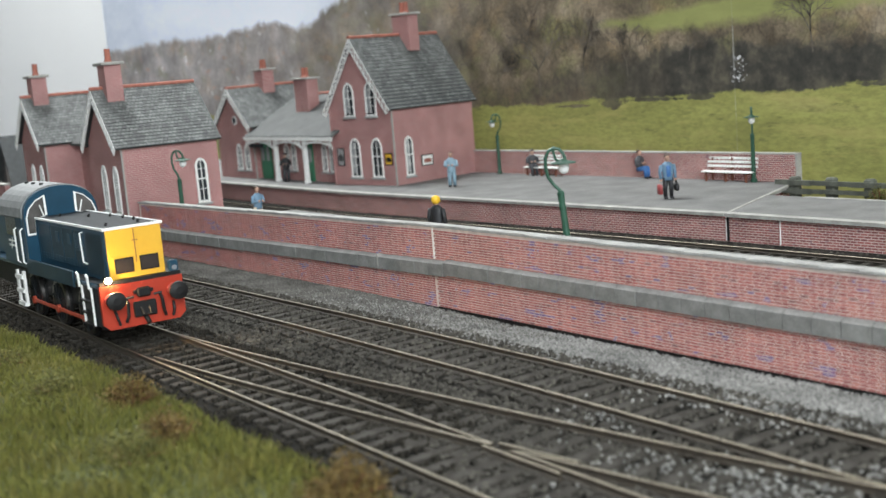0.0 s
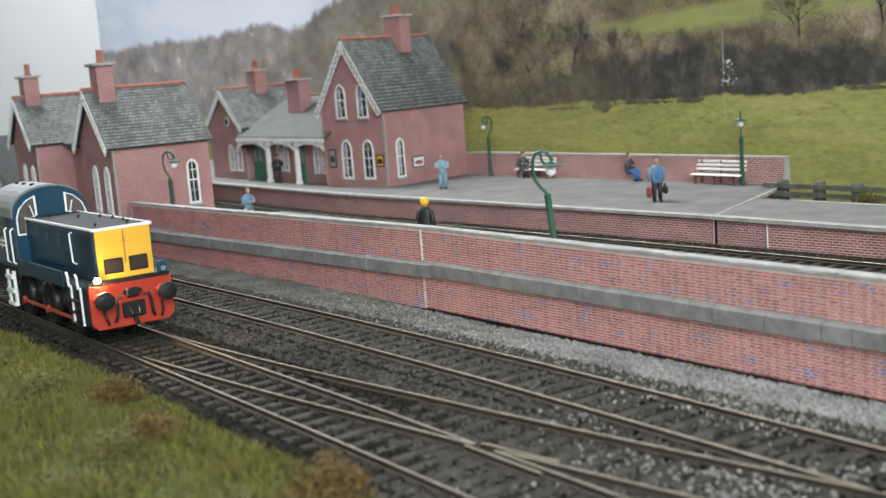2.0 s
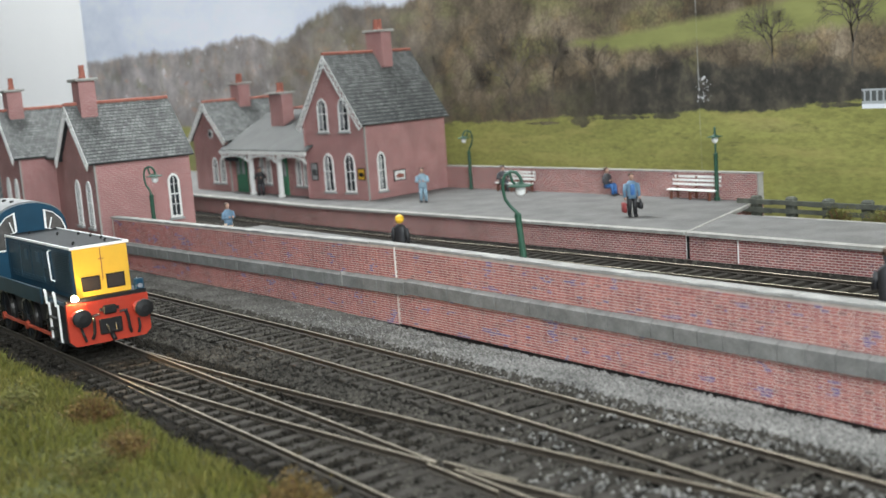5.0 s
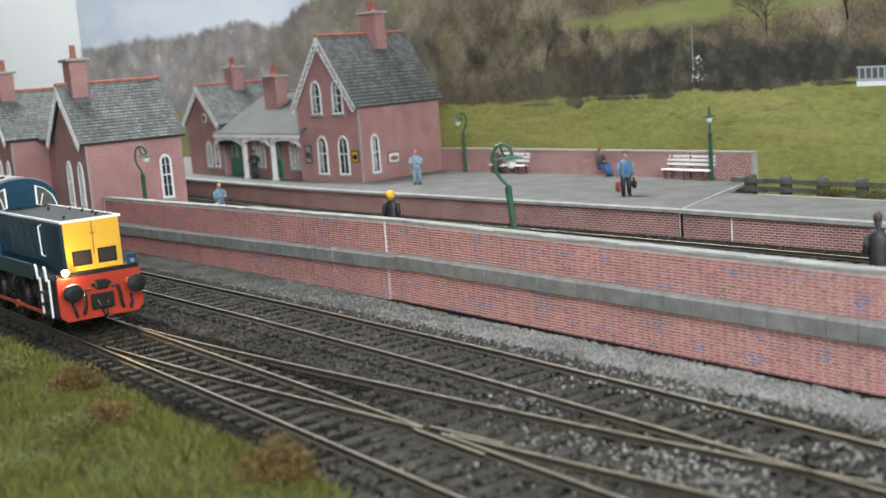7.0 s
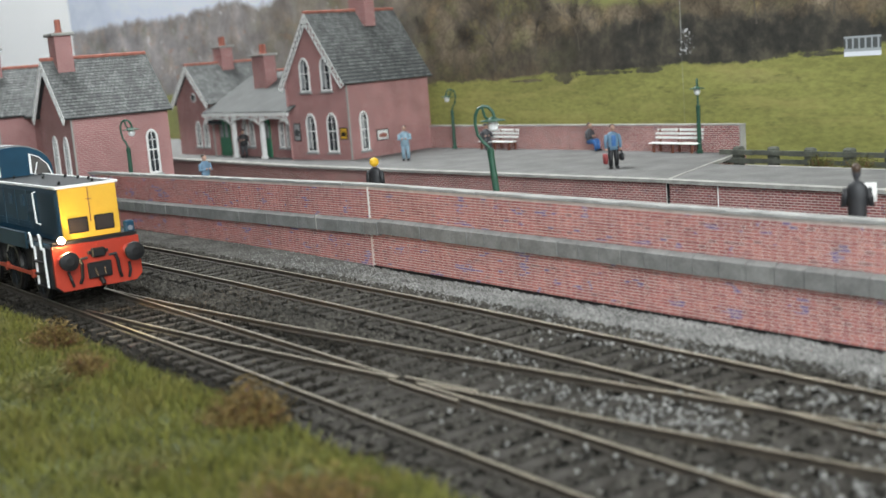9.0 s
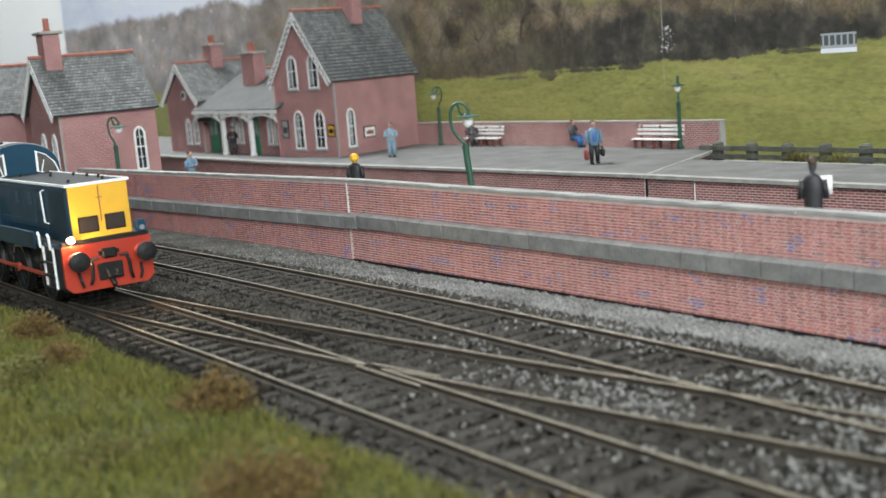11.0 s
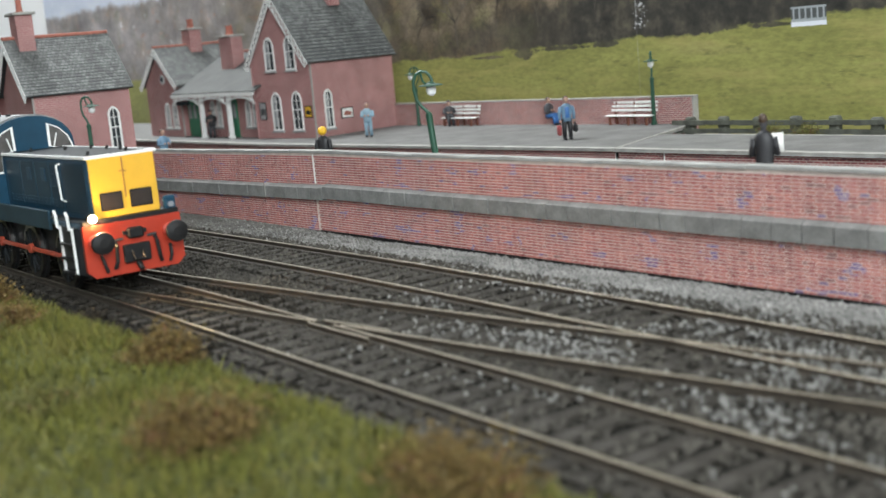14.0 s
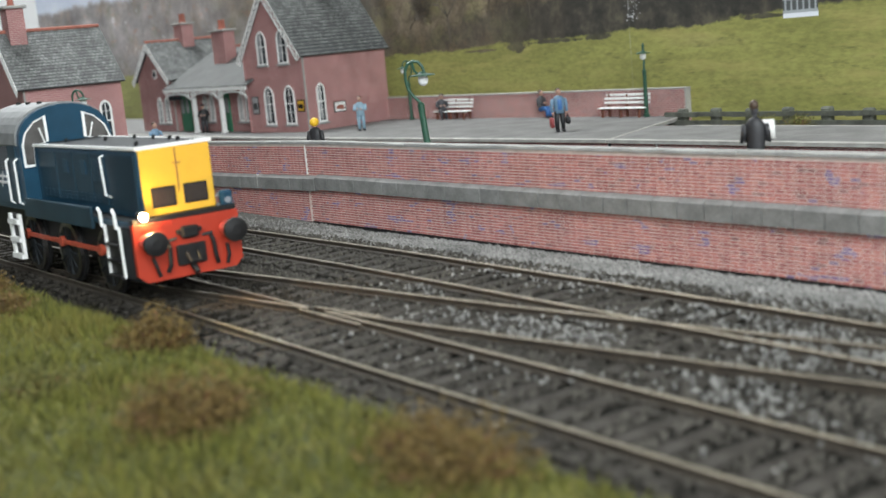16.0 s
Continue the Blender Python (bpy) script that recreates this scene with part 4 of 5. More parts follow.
def station_wing():
    """Low range: a gabled wing and the recessed waiting room behind a canopy."""
    b = thing("station_wing", "low red brick station range with a white canopy and slate roof", "building", (-33.7, 12.75, PZ), 0)
    w, h, H = 4.2, 3.0 - PZ, 4.9 - PZ
    gable_block(b, w, 4.2, 0, h, H, True)
    for x in (-1.75, -0.85):
        window(b, x, 0.45, 1.85, 0.6, 0, None, 0.4)
    part("round_window", G().tube([(-w / 2 + 0.15, -0.05, 3.1), (-w / 2 + 0.15, 0.0, 3.1)], 0.26, 14), M_white, b)
    part("round_pane", G().tube([(-w / 2 + 0.15, -0.06, 3.1), (-w / 2 + 0.15, -0.05, 3.1)], 0.18, 14), M_glass_dark, b)
    # waiting room between wing and house
    x1 = 8.95
    part("wall", G().box((0.03, 0.3, 0), (x1, 0.5, 2.5)), M_house, b)
    part("wall", G().box((0.03, 4.0, 0), (x1, 4.2, 2.3)), M_house, b)
    g = G().add([(0.03, -0.55, 2.25), (x1, -0.55, 2.25), (x1, 2.9, 4.1), (0.03, 2.9, 4.1), (0.03, -0.55, 2.33), (x1, -0.55, 2.33), (x1, 2.9, 4.2), (0.03, 2.9, 4.2)], [(3, 2, 1, 0), (4, 5, 6, 7), (0, 1, 5, 4), (1, 2, 6, 5), (2, 3, 7, 6), (3, 0, 4, 7)])
    part("roof", g, M_tin, b, "plain grey canopy roof")
    g = G().add([(0.03, 2.9, 4.1), (x1, 2.9, 4.1), (x1, 4.6, 2.6), (0.03, 4.6, 2.6), (0.03, 2.9, 4.2), (x1, 2.9, 4.2), (x1, 4.6, 2.7), (0.03, 4.6, 2.7)], [(3, 2, 1, 0), (4, 5, 6, 7), (0, 1, 5, 4), (1, 2, 6, 5), (2, 3, 7, 6), (3, 0, 4, 7)])
    part("roof", g, M_tin, b)
    part("ridge_tiles", G().tube([(0.03, 2.9, 4.22), (x1, 2.9, 4.22)], 0.08, 6), M_ridge, b)
    for x, dw in ((0.78, 1.1), (5.2, 0.9)):
        dr = part("door", G().box((x - dw / 2, 0.23, 0), (x + dw / 2, 0.3, 1.9), 0, 0.01), M_door, b, "green panelled door with glazed top")
        for s in (-0.25, 0.25):
            part("door_pane", G().panel([(a + x + s * dw, z) for a, z in arch(0.3, 0.95, 1.7)], 0.20, 0.23), M_glass_pale, dr)
    for x in (3.0, 3.7, 6.75, 7.45):
        window(b, x, 0.5, 1.85, 0.5, 0.3, None, 0.5)
    # canopy: posts, beam and pierced arches
    posts = [3.1, 6.05]
    for x in posts:
        ps = part("post", G().box((x - 0.11, -0.5, 0), (x + 0.11, -0.28, 2.05), 0, 0.03), M_white, b, "white canopy post")
        part("post_foot", G().box((x - 0.13, -0.53, 0), (x + 0.13, -0.25, 0.14), 0, 0.02), M_white, ps)
    part("valance", G().box((0.03, -0.6, 2.1), (x1, -0.52, 2.27)), M_white, b, "white canopy valance")
    ends = [0.05, 3.1, 6.05, x1]
    for a, c in zip(ends, ends[1:]):
        g = G()
        mid, half = (a + c) / 2, (c - a) / 2
        pts = []
        for i in range(9):
            t = -1 + 2 * i / 8
            pts.append((mid + half * t, 2.08 - 0.3 * abs(t) ** 2.6))
        for (p, z), (q, u) in zip(pts, pts[1:]):
            g.add([(p, -0.58, z - 0.09), (q, -0.58, u - 0.09), (q, -0.58, u), (p, -0.58, z), (p, -0.52, z - 0.09), (q, -0.52, u - 0.09), (q, -0.52, u), (p, -0.52, z)], [(0, 1, 2, 3), (7, 6, 5, 4), (0, 4, 5, 1), (2, 6, 7, 3), (1, 5, 6, 2), (3, 7, 4, 0)])
        for s in (-1, 1):
            for k in (0.62, 0.75, 0.88):
                x = mid + s * half * k
                g.box((x - 0.03, -0.57, 2.08 - 0.3 * k ** 2.6), (x + 0.03, -0.53, 2.12))
        part("canopy_arch", g, M_white, b, "white pierced arch brace")
    part("hanging_sign", G().box((0.6, -0.58, 1.72), (2.0, -0.52, 1.92)), M_soot, b)
    chimney(b, -2.1, 2.1, 4.0, 5.65, 0.95, 0.7, 2)
    chimney(b, 3.1, 1.7, 3.2, 5.0, 1.3, 0.65, 2)


station_wing()


def crossing_house():
    """The gabled house at the end of the retaining wall, with a linked second gable."""
    zb = -0.75
    b = thing("crossing_house", "red brick cottage with slate roofs and white bargeboards", "building", (-18.08, -0.52, zb), -4.6)
    w, d, h, H = 4.15, 3.62, 4.2, 6.15
    gable_block(b, w, d, 0, h, H, True, 0.25, 0.165, 0.15)
    for x in (-2.4, -0.92):
        window(b, x, 1.66, 3.4, 0.62, 0, None, 0.4)
    window(b, 2.9, 1.75, 3.41, 0.46, 0, SIDE, 0.0)
    chimney(b, -w / 2 + 0.1, 0.52, H - 0.75, H + 0.9, 0.9, 0.62, 1)
    # link
    part("wall", G().box((-8.5, 0.75, 0), (-w - 0.02, 0.93, h - 0.1)), M_house, b)
    g = G().add([(-8.5, 0.35, h - 0.2), (-w - 0.02, 0.35, h - 0.2), (-w - 0.02, 2.2, H - 0.7), (-8.5, 2.2, H - 0.7), (-8.5, 0.35, h - 0.1), (-w - 0.02, 0.35, h - 0.1), (-w - 0.02, 2.2, H - 0.6), (-8.5, 2.2, H - 0.6)], [(3, 2, 1, 0), (4, 5, 6, 7), (0, 1, 5, 4), (1, 2, 6, 5), (2, 3, 7, 6), (3, 0, 4, 7)])
    part("roof", g, M_tin, b, "plain grey roof")
    part("ridge_tiles", G().tube([(-8.3, 2.2, H - 0.6), (-w - 0.02, 2.2, H - 0.6)], 0.08, 6), M_ridge, b, "terracotta ridge tiles")
    c = thing("cottage_wing", "red brick cottage wing with slate roof and chimney", "building", (-26.42, -0.57, zb), -5.3)
    w2 = 4.15
    gable_block(c, w2, 4.0, 0, 4.25, 6.06, True, 0.25, 0.165, 0.15)
    for x in (-2.5, -0.95):
        window(c, x, 1.6, 3.27, 0.62, 0, None, 0.5)
    chimney(c, -w2 / 2, 0.5, 5.3, 6.9, 0.9, 0.62, 1)
    gw = thing("garden_wall", "low red brick garden wall beside the cottage", "wall", kind="structure")
    part("brick_face", G().box((-44, -1.15, zb), (-30.7, -0.95, 1.6)), M_house, gw)
    part("coping", G().box((-44, -1.2, 1.6), (-30.7, -0.9, 1.68), 0, 0.012), M_edge, gw)
    e = thing("slate_barn", "grey slated barn with cream lit windows", "building", (-37.5, 1.4, zb), -5)
    part("wall", G().panel([(-3.5, 0), (0, 0), (0, 1.9), (-1.75, 4.1), (-3.5, 1.9)], 0, 0.2), M_tin, e)
    part("wall", G().panel([(-3.5, 0), (0, 0), (0, 1.9), (-1.75, 4.1), (-3.5, 1.9)], 4.8, 5.0), M_tin, e)
    part("wall", G().box((-0.2, 0.2, 0), (0, 4.8, 1.9)), M_tin, e)
    for s in (-1, 1):
        x = -1.75 + s * 2.1
        part("roof", G().add([(-1.75, -0.3, 4.15), (x, -0.3, 1.5), (x, 5.2, 1.5), (-1.75, 5.2, 4.15), (-1.75, -0.3, 4.27), (x, -0.3, 1.62), (x, 5.2, 1.62), (-1.75, 5.2, 4.27)], [(3, 2, 1, 0), (4, 5, 6, 7), (0, 1, 5, 4), (1, 2, 6, 5), (2, 3, 7, 6), (3, 0, 4, 7)]), M_slate_bed, e)
    for x in (-2.1, -1.4):
        part("window", G().panel([(a + x, z) for a, z in arch(0.5, 1.6, 2.9)], -0.03, 0.0), M_edge, e)


crossing_house()


# ---- locomotive ----
def glow(name, colour, strength):
    mt, nt, bs = nodes(name)
    bs.inputs["Base Color"].default_value = (*colour, 1)
    bs.inputs["Emission Color"].default_value = (*colour, 1)
    bs.inputs["Emission Strength"].default_value = strength
    return mt


M_head = glow("headlight_glow", (1.0, 0.66, 0.33), 2500.0)
WHEEL_R, CRANK = 0.56, 0.2
LOCO_WHEELS, LOCO_RODS = [], []


def make_loco():
    lo = thing("diesel_locomotive", "blue diesel shunting locomotive with yellow and red front, headlight lit", "locomotive")
    # long bonnet
    hood = part("bonnet", G().box((-5.0, -0.6, 1.38), (0, 0.6, 2.5), 0, 0.03), M_blue, lo, "dark blue bonnet")
    part("bonnet_top", G().box((-5.0, -0.585, 2.5), (-0.03, 0.585, 2.545)), M_soot, hood, "sooty dark bonnet top")
    rail = G()
    for s in (-1, 1):
        rail.box((-5.0, s * 0.615 - 0.022, 2.5), (0.03, s * 0.615 + 0.022, 2.56), 0, 0.01)
    rail.box((0.0, -0.637, 2.5), (0.05, 0.637, 2.56), 0, 0.01)
    part("cornice", rail, M_white, hood, "white edging")
    for x, y in ((-0.5, 0.3), (-1.1, 0.42), (-1.8, 0.42), (-2.6, 0.4), (-0.6, -0.35), (-3.2, 0.1), (-4.4, -0.2)):
        part("lifting_eye", G().tube([(x, y, 2.54), (x, y, 2.58), (x + 0.05, y, 2.6)], 0.028, 6), M_black, hood)
    # yellow front
    fr = part("front_panel", G().box((0.0, -0.585, 1.42), (0.035, 0.585, 2.5), 0, 0.012), M_yellow, lo, "yellow warning panel")
    part("panel_seam", G().box((0.035, -0.008, 1.75), (0.042, 0.008, 2.48)), M_brown, fr)
    part("panel_catch", G().box((0.035, -0.06, 2.22), (0.05, 0.06, 2.235), 0, 0, pose(0, 0, 0)), M_brown, fr)
    for s in (-1, 1):
        part("grille_frame", G().box((0.035, s * 0.265 - 0.2, 1.54), (0.05, s * 0.265 + 0.2, 1.87), 0, 0.01), M_black, fr)
        part("grille", G().box((0.045, s * 0.265 - 0.17, 1.57), (0.055, s * 0.265 + 0.17, 1.84)), M_grille, fr, "dark mesh grille")
        for z in (1.5, 1.72, 1.95, 2.2, 2.42):
            part("rivet", G().box((0.035, s * 0.55 - 0.012, z), (0.045, s * 0.55 + 0.012, z + 0.024)), M_yellow, fr)
    # bonnet sides: doors, vents and louvres
    for s in (-1, 1):
        y = s * 0.6
        for x0, x1 in ((-4.75, -3.85), (-3.8, -2.95), (-2.9, -2.1), (-2.05, -1.45)):
            part("side_door", G().box((x0, y - s * 0.005, 1.55), (x1, y + s * 0.018, 2.42), 0, 0.006), M_bluegrey, hood)
        for x in (-3.3, -2.4):
            part("side_vent", G().box((x - 0.12, y, 2.05), (x + 0.12, y + s * 0.03, 2.3)), M_blue, hood)
        g = G()
        for i in range(22):
            z = 1.5 + i * 0.042
            g.box((-1.3, y, z), (-0.12, y + s * 0.025, z + 0.024))
        part("louvres", g, M_bluegrey, hood, "row of cooling louvres")
        g = G()
        for i in range(9):
            g.box((-2.0, y + s * 0.018, 1.95 + i * 0.045), (-1.5, y + s * 0.035, 1.95 + i * 0.045 + 0.025))
        for j in range(3):
            for i in range(14):
                g.box((-4.6 + i * 0.21, y + s * 0.018, 1.58 + j * 0.06), (-4.48 + i * 0.21, y + s * 0.03, 1.6 + j * 0.06))
        part("louvres", g, M_blue, hood)
        part("handrail", G().tube([(-1.42, y, 2.4), (-1.42, y + s * 0.07, 2.38), (-1.36, y + s * 0.07, 1.73), (-1.24, y + s * 0.03, 1.7)], 0.02, 6), M_white, hood, "white handrail")
    # running plate
    pl = part("running_plate", G().box((-10.2, -0.86, 1.28), (0.1, 0.86, 1.38), 0, 0.015), M_blue, lo)
    for s in (-1, 1):
        part("valance", G().box((-5.2, s * 0.885, 1.17), (-1.6, s * 0.83, 1.54), 0, 0.012), M_bluegrey, pl, "dusty blue side valance")
    part("deck", G().box((-5.0, -0.85, 1.38), (0.08, 0.85, 1.395)), M_soot, pl)
    part("underframe", G().box((-10.0, -0.5, 0.55), (0.0, 0.5, 1.28)), M_black, lo)
    for s in (-1, 1):
        part("side_frame", G().box((-1.0, s * 0.82, 0.4), (0.1, s * 0.78, 1.28)), M_soot, lo)
    # cab
    cab = part("cab", cab_shell(), M_blue, lo, "dark blue cab")
    part("cab_roof", cab_roof(), M_greyroof, lo, "grey arched cab roof")
    for s in (-1, 1):
        out = [(0.83, 2.12), (0.64, 2.12), (0.62, 2.5), (0.33, 2.58), (0.34, 3.08), (0.56, 2.98), (0.75, 2.78), (0.83, 2.55)]
        cy, cz = 0.62, 2.62
        inn = [(cy + (a - cy) * 0.84, cz + (b - cz) * 0.91) for a, b in out]
        n = len(out)
        for nm, xx, ms in (("cab_window", -4.93, M_white),):
            vs = [(xx, s * a, b) for a, b in out] + [(xx, s * a, b) for a, b in inn] + [(xx - 0.06, s * a, b) for a, b in out] + [(xx - 0.06, s * a, b) for a, b in inn]
            fs = []
            for i in range(n):
                j = (i + 1) % n
                fs += [(i, j, n + j, n + i), (i, 2 * n + i, 2 * n + j, j), (n + i, n + j, 3 * n + j, 3 * n + i)]
            win = part(nm, G().add(vs, fs), ms, cab, "white-edged cab window")
        part("pane", G().add([(-4.95, s * a, b) for a, b in inn], [tuple(range(n)) if s < 0 else tuple(range(n))[::-1]]), M_glass_cab, win)
        part("wiper", G().tube([(-4.9, s * 0.42, 2.55), (-4.88, s * 0.5, 2.85)], 0.016, 5), M_white, win)
        y = s * 0.87
        part("side_window", G().box((-6.7, y - s * 0.02, 2.05), (-5.75, y + s * 0.015, 2.55), 0, 0.02), M_glass_dark, cab)
        part("cab_door", G().box((-5.72, y - s * 0.02, 1.4), (-5.25, y + s * 0.02, 2.6), 0, 0.01), M_bluegrey, cab)
        for x in (-5.72, -5.2):
            part("handrail", G().tube([(x, y, 2.3), (x, y + s * 0.07, 2.25), (x, y + s * 0.07, 1.45), (x, y, 1.4)], 0.022, 6), M_white, cab, "white handrail")
        em = G()
        for a in (0, 1):
            em.box((-6.6, y, 1.78 + a * 0.12), (-6.05, y + s * 0.012, 1.83 + a * 0.12))
        em.add([(-6.45, y + s * 0.01, 1.7), (-6.37, y + s * 0.01, 1.7), (-6.2, y + s * 0.01, 2.02), (-6.28, y + s * 0.01, 2.02)], [(0, 1, 2, 3)])
        part("emblem", em, M_white, cab, "white painted emblem")
    part("short_bonnet", G().box((-9.9, -0.6, 1.38), (-7.2, 0.6, 2.5), 0, 0.03), M_blue, lo)
    for x in (-5.6, -6.3, -6.9):
        part("roof_fitting", G().tube([(x, -0.2, 3.24), (x, -0.2, 3.34)], 0.05, 8), M_black, lo)
    # bufferbeam with its gear
    beam = part("bufferbeam", G().panel([(-0.875, 0.5), (-0.74, 0.37), (0.74, 0.37), (0.875, 0.5), (0.875, 1.33), (-0.875, 1.33)], 0, 0.09, 0, pose(0.16, 0, 0, 0, 0, 90)), M_red, lo, "bright red bufferbeam")
    part("beam_top", G().box((0.02, -0.86, 1.335), (0.14, 0.86, 1.42)), M_black, lo)
    for i in range(7):
        part("bolt", G().box((0.16, -0.72 + i * 0.24, 1.26), (0.175, -0.69 + i * 0.24, 1.29)), M_red, beam)
    for s in (-1, 1):
        bf = part("buffer", G().tube([(0.15, s * 0.66, 1.03), (0.2, s * 0.66, 1.03), (0.22, s * 0.66, 1.03), (0.45, s * 0.66, 1.03)], [0.15, 0.15, 0.09, 0.08], 12), M_red, beam)
        part("buffer_head", G().tube([(0.43, s * 0.66, 1.03), (0.46, s * 0.66, 1.03), (0.5, s * 0.66, 1.03), (0.53, s * 0.66, 1.03)], [0.15, 0.205, 0.195, 0.08], 18), M_black, bf, "black round buffer head", smooth=False)
        part("brake_hose", G().tube([(0.17, s * 0.36, 0.98), (0.26, s * 0.36, 0.9), (0.26, s * 0.38, 0.62), (0.22, s * 0.42, 0.5)], 0.035, 7), M_black, beam, "black brake hose")
        part("hose_tap", G().tube([(0.17, s * 0.3 - 0.08, 1.0), (0.22, s * 0.3 + 0.08, 1.02)], 0.025, 6), M_black, beam)
        part("hose", G().tube([(0.17, s * 0.62, 0.78), (0.25, s * 0.6, 0.6), (0.24, s * 0.56, 0.46)], 0.03, 7), M_black, beam)
    part("coupling_hook", G().box((0.16, -0.14, 1.0), (0.28, 0.14, 1.2), 0, 0.03).box((0.16, -0.2, 1.08), (0.24, 0.2, 1.15)), M_black, beam, "black coupling hook")
    part("coupling_pocket", G().box((0.16, -0.24, 0.56), (0.24, 0.24, 0.9), 0, 0.02).tube([(0.2, -0.1, 0.8), (0.34, -0.08, 0.62), (0.34, 0.08, 0.62), (0.2, 0.1, 0.8)], 0.03, 7).tube([(0.2, 0, 0.55), (0.3, 0.02, 0.42)], 0.05, 7), M_black, beam)
    # lamps
    lam = part("headlight", G().tube([(0.02, -0.68, 1.45), (0.16, -0.68, 1.45)], 0.085, 12), M_black, lo)
    part("lens", G().ball((0.17, -0.68, 1.45), (0.04, 0.06, 0.06)), M_head, lam, "lit warm white headlight")
    lam = part("marker_lamp", G().box((0.0, 0.64, 1.4), (0.14, 0.84, 1.66), 0, 0.03), M_blue, lo)
    part("lens", G().tube([(0.14, 0.74, 1.5), (0.16, 0.74, 1.5)], 0.055, 10), M_lens, lam, "unlit round lens")
    # steps and ladders
    for s in (-1, 1):
        y = s * 0.88
        st = part("front_steps", G().box((-1.05, y - s * 0.06, 0.42), (-0.45, y - s * 0.03, 1.3)), M_black, lo)
        for x in (-1.08, -0.45):
            part("handrail", G().tube([(x - 0.12, y, 1.5), (x - 0.07, y + s * 0.03, 1.56), (x, y + s * 0.03, 1.5), (x + 0.02, y + s * 0.03, 1.25)], 0.027, 8), M_white, st, "white handrail")
            part("stile", G().box((x, y - s * 0.03, 0.42), (x + 0.035, y + s * 0.01, 1.28)), M_white, st, "white step side")
        for z in (0.42, 0.68, 0.95):
            part("tread", G().box((-1.05, y - s * 0.02, z), (-0.43, y + s * 0.06, z + 0.035)), M_black, st)
        ld = part("cab_steps", G().box((-6.25, y - s * 0.05, 0.35), (-5.6, y - s * 0.02, 1.2)), M_black, lo)
        for x in (-6.25, -5.7):
            part("stile", G().box((x, y - s * 0.03, 0.28), (x + 0.12, y + s * 0.03, 1.18)), M_white, ld, "white ladder side")
        for z in (0.28, 0.62, 0.98):
            part("tread", G().box((-6.2, y - s * 0.03, z), (-5.6, y + s * 0.07, z + 0.09)), M_white, ld)
    # wheels and rods
    for x in (-1.75, -3.75, -5.75):
        for s in (-1, 1):
            g = G().tube([(0, -0.05, 0), (0, 0.05, 0)], WHEEL_R, 28)
            wh = part("wheel", g, M_steel, lo, "spoked steel wheel", (x, s * 0.62, WHEEL_R))
            part("flange", G().tube([(0, -s * 0.02, 0), (0, -s * 0.08, 0)], WHEEL_R + 0.05, 28), M_black, wh)
            part("wheel_centre", G().tube([(0, s * 0.051, 0), (0, s * 0.06, 0)], WHEEL_R * 0.82, 24), M_black, wh, "black wheel centre")
            sp = G()
            for k in range(10):
                a = k * math.pi / 5
                sp.tube([(0.1 * math.sin(a), s * 0.07, 0.1 * math.cos(a)), (0.46 * math.sin(a), s * 0.065, 0.46 * math.cos(a))], 0.022, 5)
            sp.tube([(0, s * 0.05, 0), (0, s * 0.1, 0)], 0.12, 12)
            part("spokes", sp, M_soot, wh)
            LOCO_WHEELS.append((wh, (x, s * 0.62, WHEEL_R)))
    for s in (-1, 1):
        rod = part("coupling_rod", G().box((-2.0, -0.025, -0.045), (2.0, 0.025, 0.045), 0, 0.012).tube([(-2.0, -0.04, 0), (-2.0, 0.04, 0)], 0.1, 12).tube([(0, -0.04, 0), (0, 0.04, 0)], 0.1, 12).tube([(2.0, -0.04, 0), (2.0, 0.04, 0)], 0.1, 12), M_rodred, lo, "red coupling rod")
        LOCO_RODS.append((rod, (-3.75, s * 0.76, WHEEL_R), s))
    return lo


def cab_outline(w=0.87, eave=2.55, top=3.27, n=14):
    pts = [(-w, 1.38), (w, 1.38), (w, eave)]
    for i in range(1, n):
        a = math.pi * i / n
        pts.append((w * math.cos(a), eave + (top - eave) * math.sin(a) ** 0.8))
    pts.append((-w, eave))
    return pts


def cab_shell():
    g = G()
    turn = pose(-4.97, 0, 0, 0, 0, 90)
    g.panel(cab_outline(), 0, 2.2, 0, turn)
    return g


def cab_roof():
    g = G()
    pts = [p for p in cab_outline(0.9, 2.57, 3.31)[2:]]
    n = len(pts)
    x0, x1 = -5.12, -7.3
    inner = [(y * 0.96, z - 0.05) for y, z in pts]
    vs = [(x0, y, z) for y, z in pts] + [(x1, y, z) for y, z in pts] + [(x0, y, z) for y, z in inner] + [(x1, y, z) for y, z in inner]
    fs = []
    for i in range(n - 1):
        fs += [(i, i + 1, n + i + 1, n + i), (2 * n + i, 3 * n + i, 3 * n + i + 1, 2 * n + i + 1), (i, 2 * n + i, 2 * n + i + 1, i + 1), (n + i, n + i + 1, 3 * n + i + 1, 3 * n + i)]
    fs += [(0, n, 3 * n, 2 * n), (n - 1, 3 * n - 1, 4 * n - 1, 2 * n - 1)]
    g.add(vs, fs)
    return g


M_grille = paint("grille_black", (0.022, 0.016, 0.013), 0.5, vary=0.3)
M_glass_cab = paint("cab_glass", (0.085, 0.08, 0.075), 0.12, vary=0.3, relief=0.0)
loco = make_loco()


def widen(k):
    """Bodywork broader than the running gear."""
    gear = [o for o, *_ in LOCO_WHEELS + LOCO_RODS]
    for o in loco.children_recursive:
        if o not in gear and o.parent not in gear:
            for v in o.data.vertices:
                v.co.y *= k


widen(1.07)


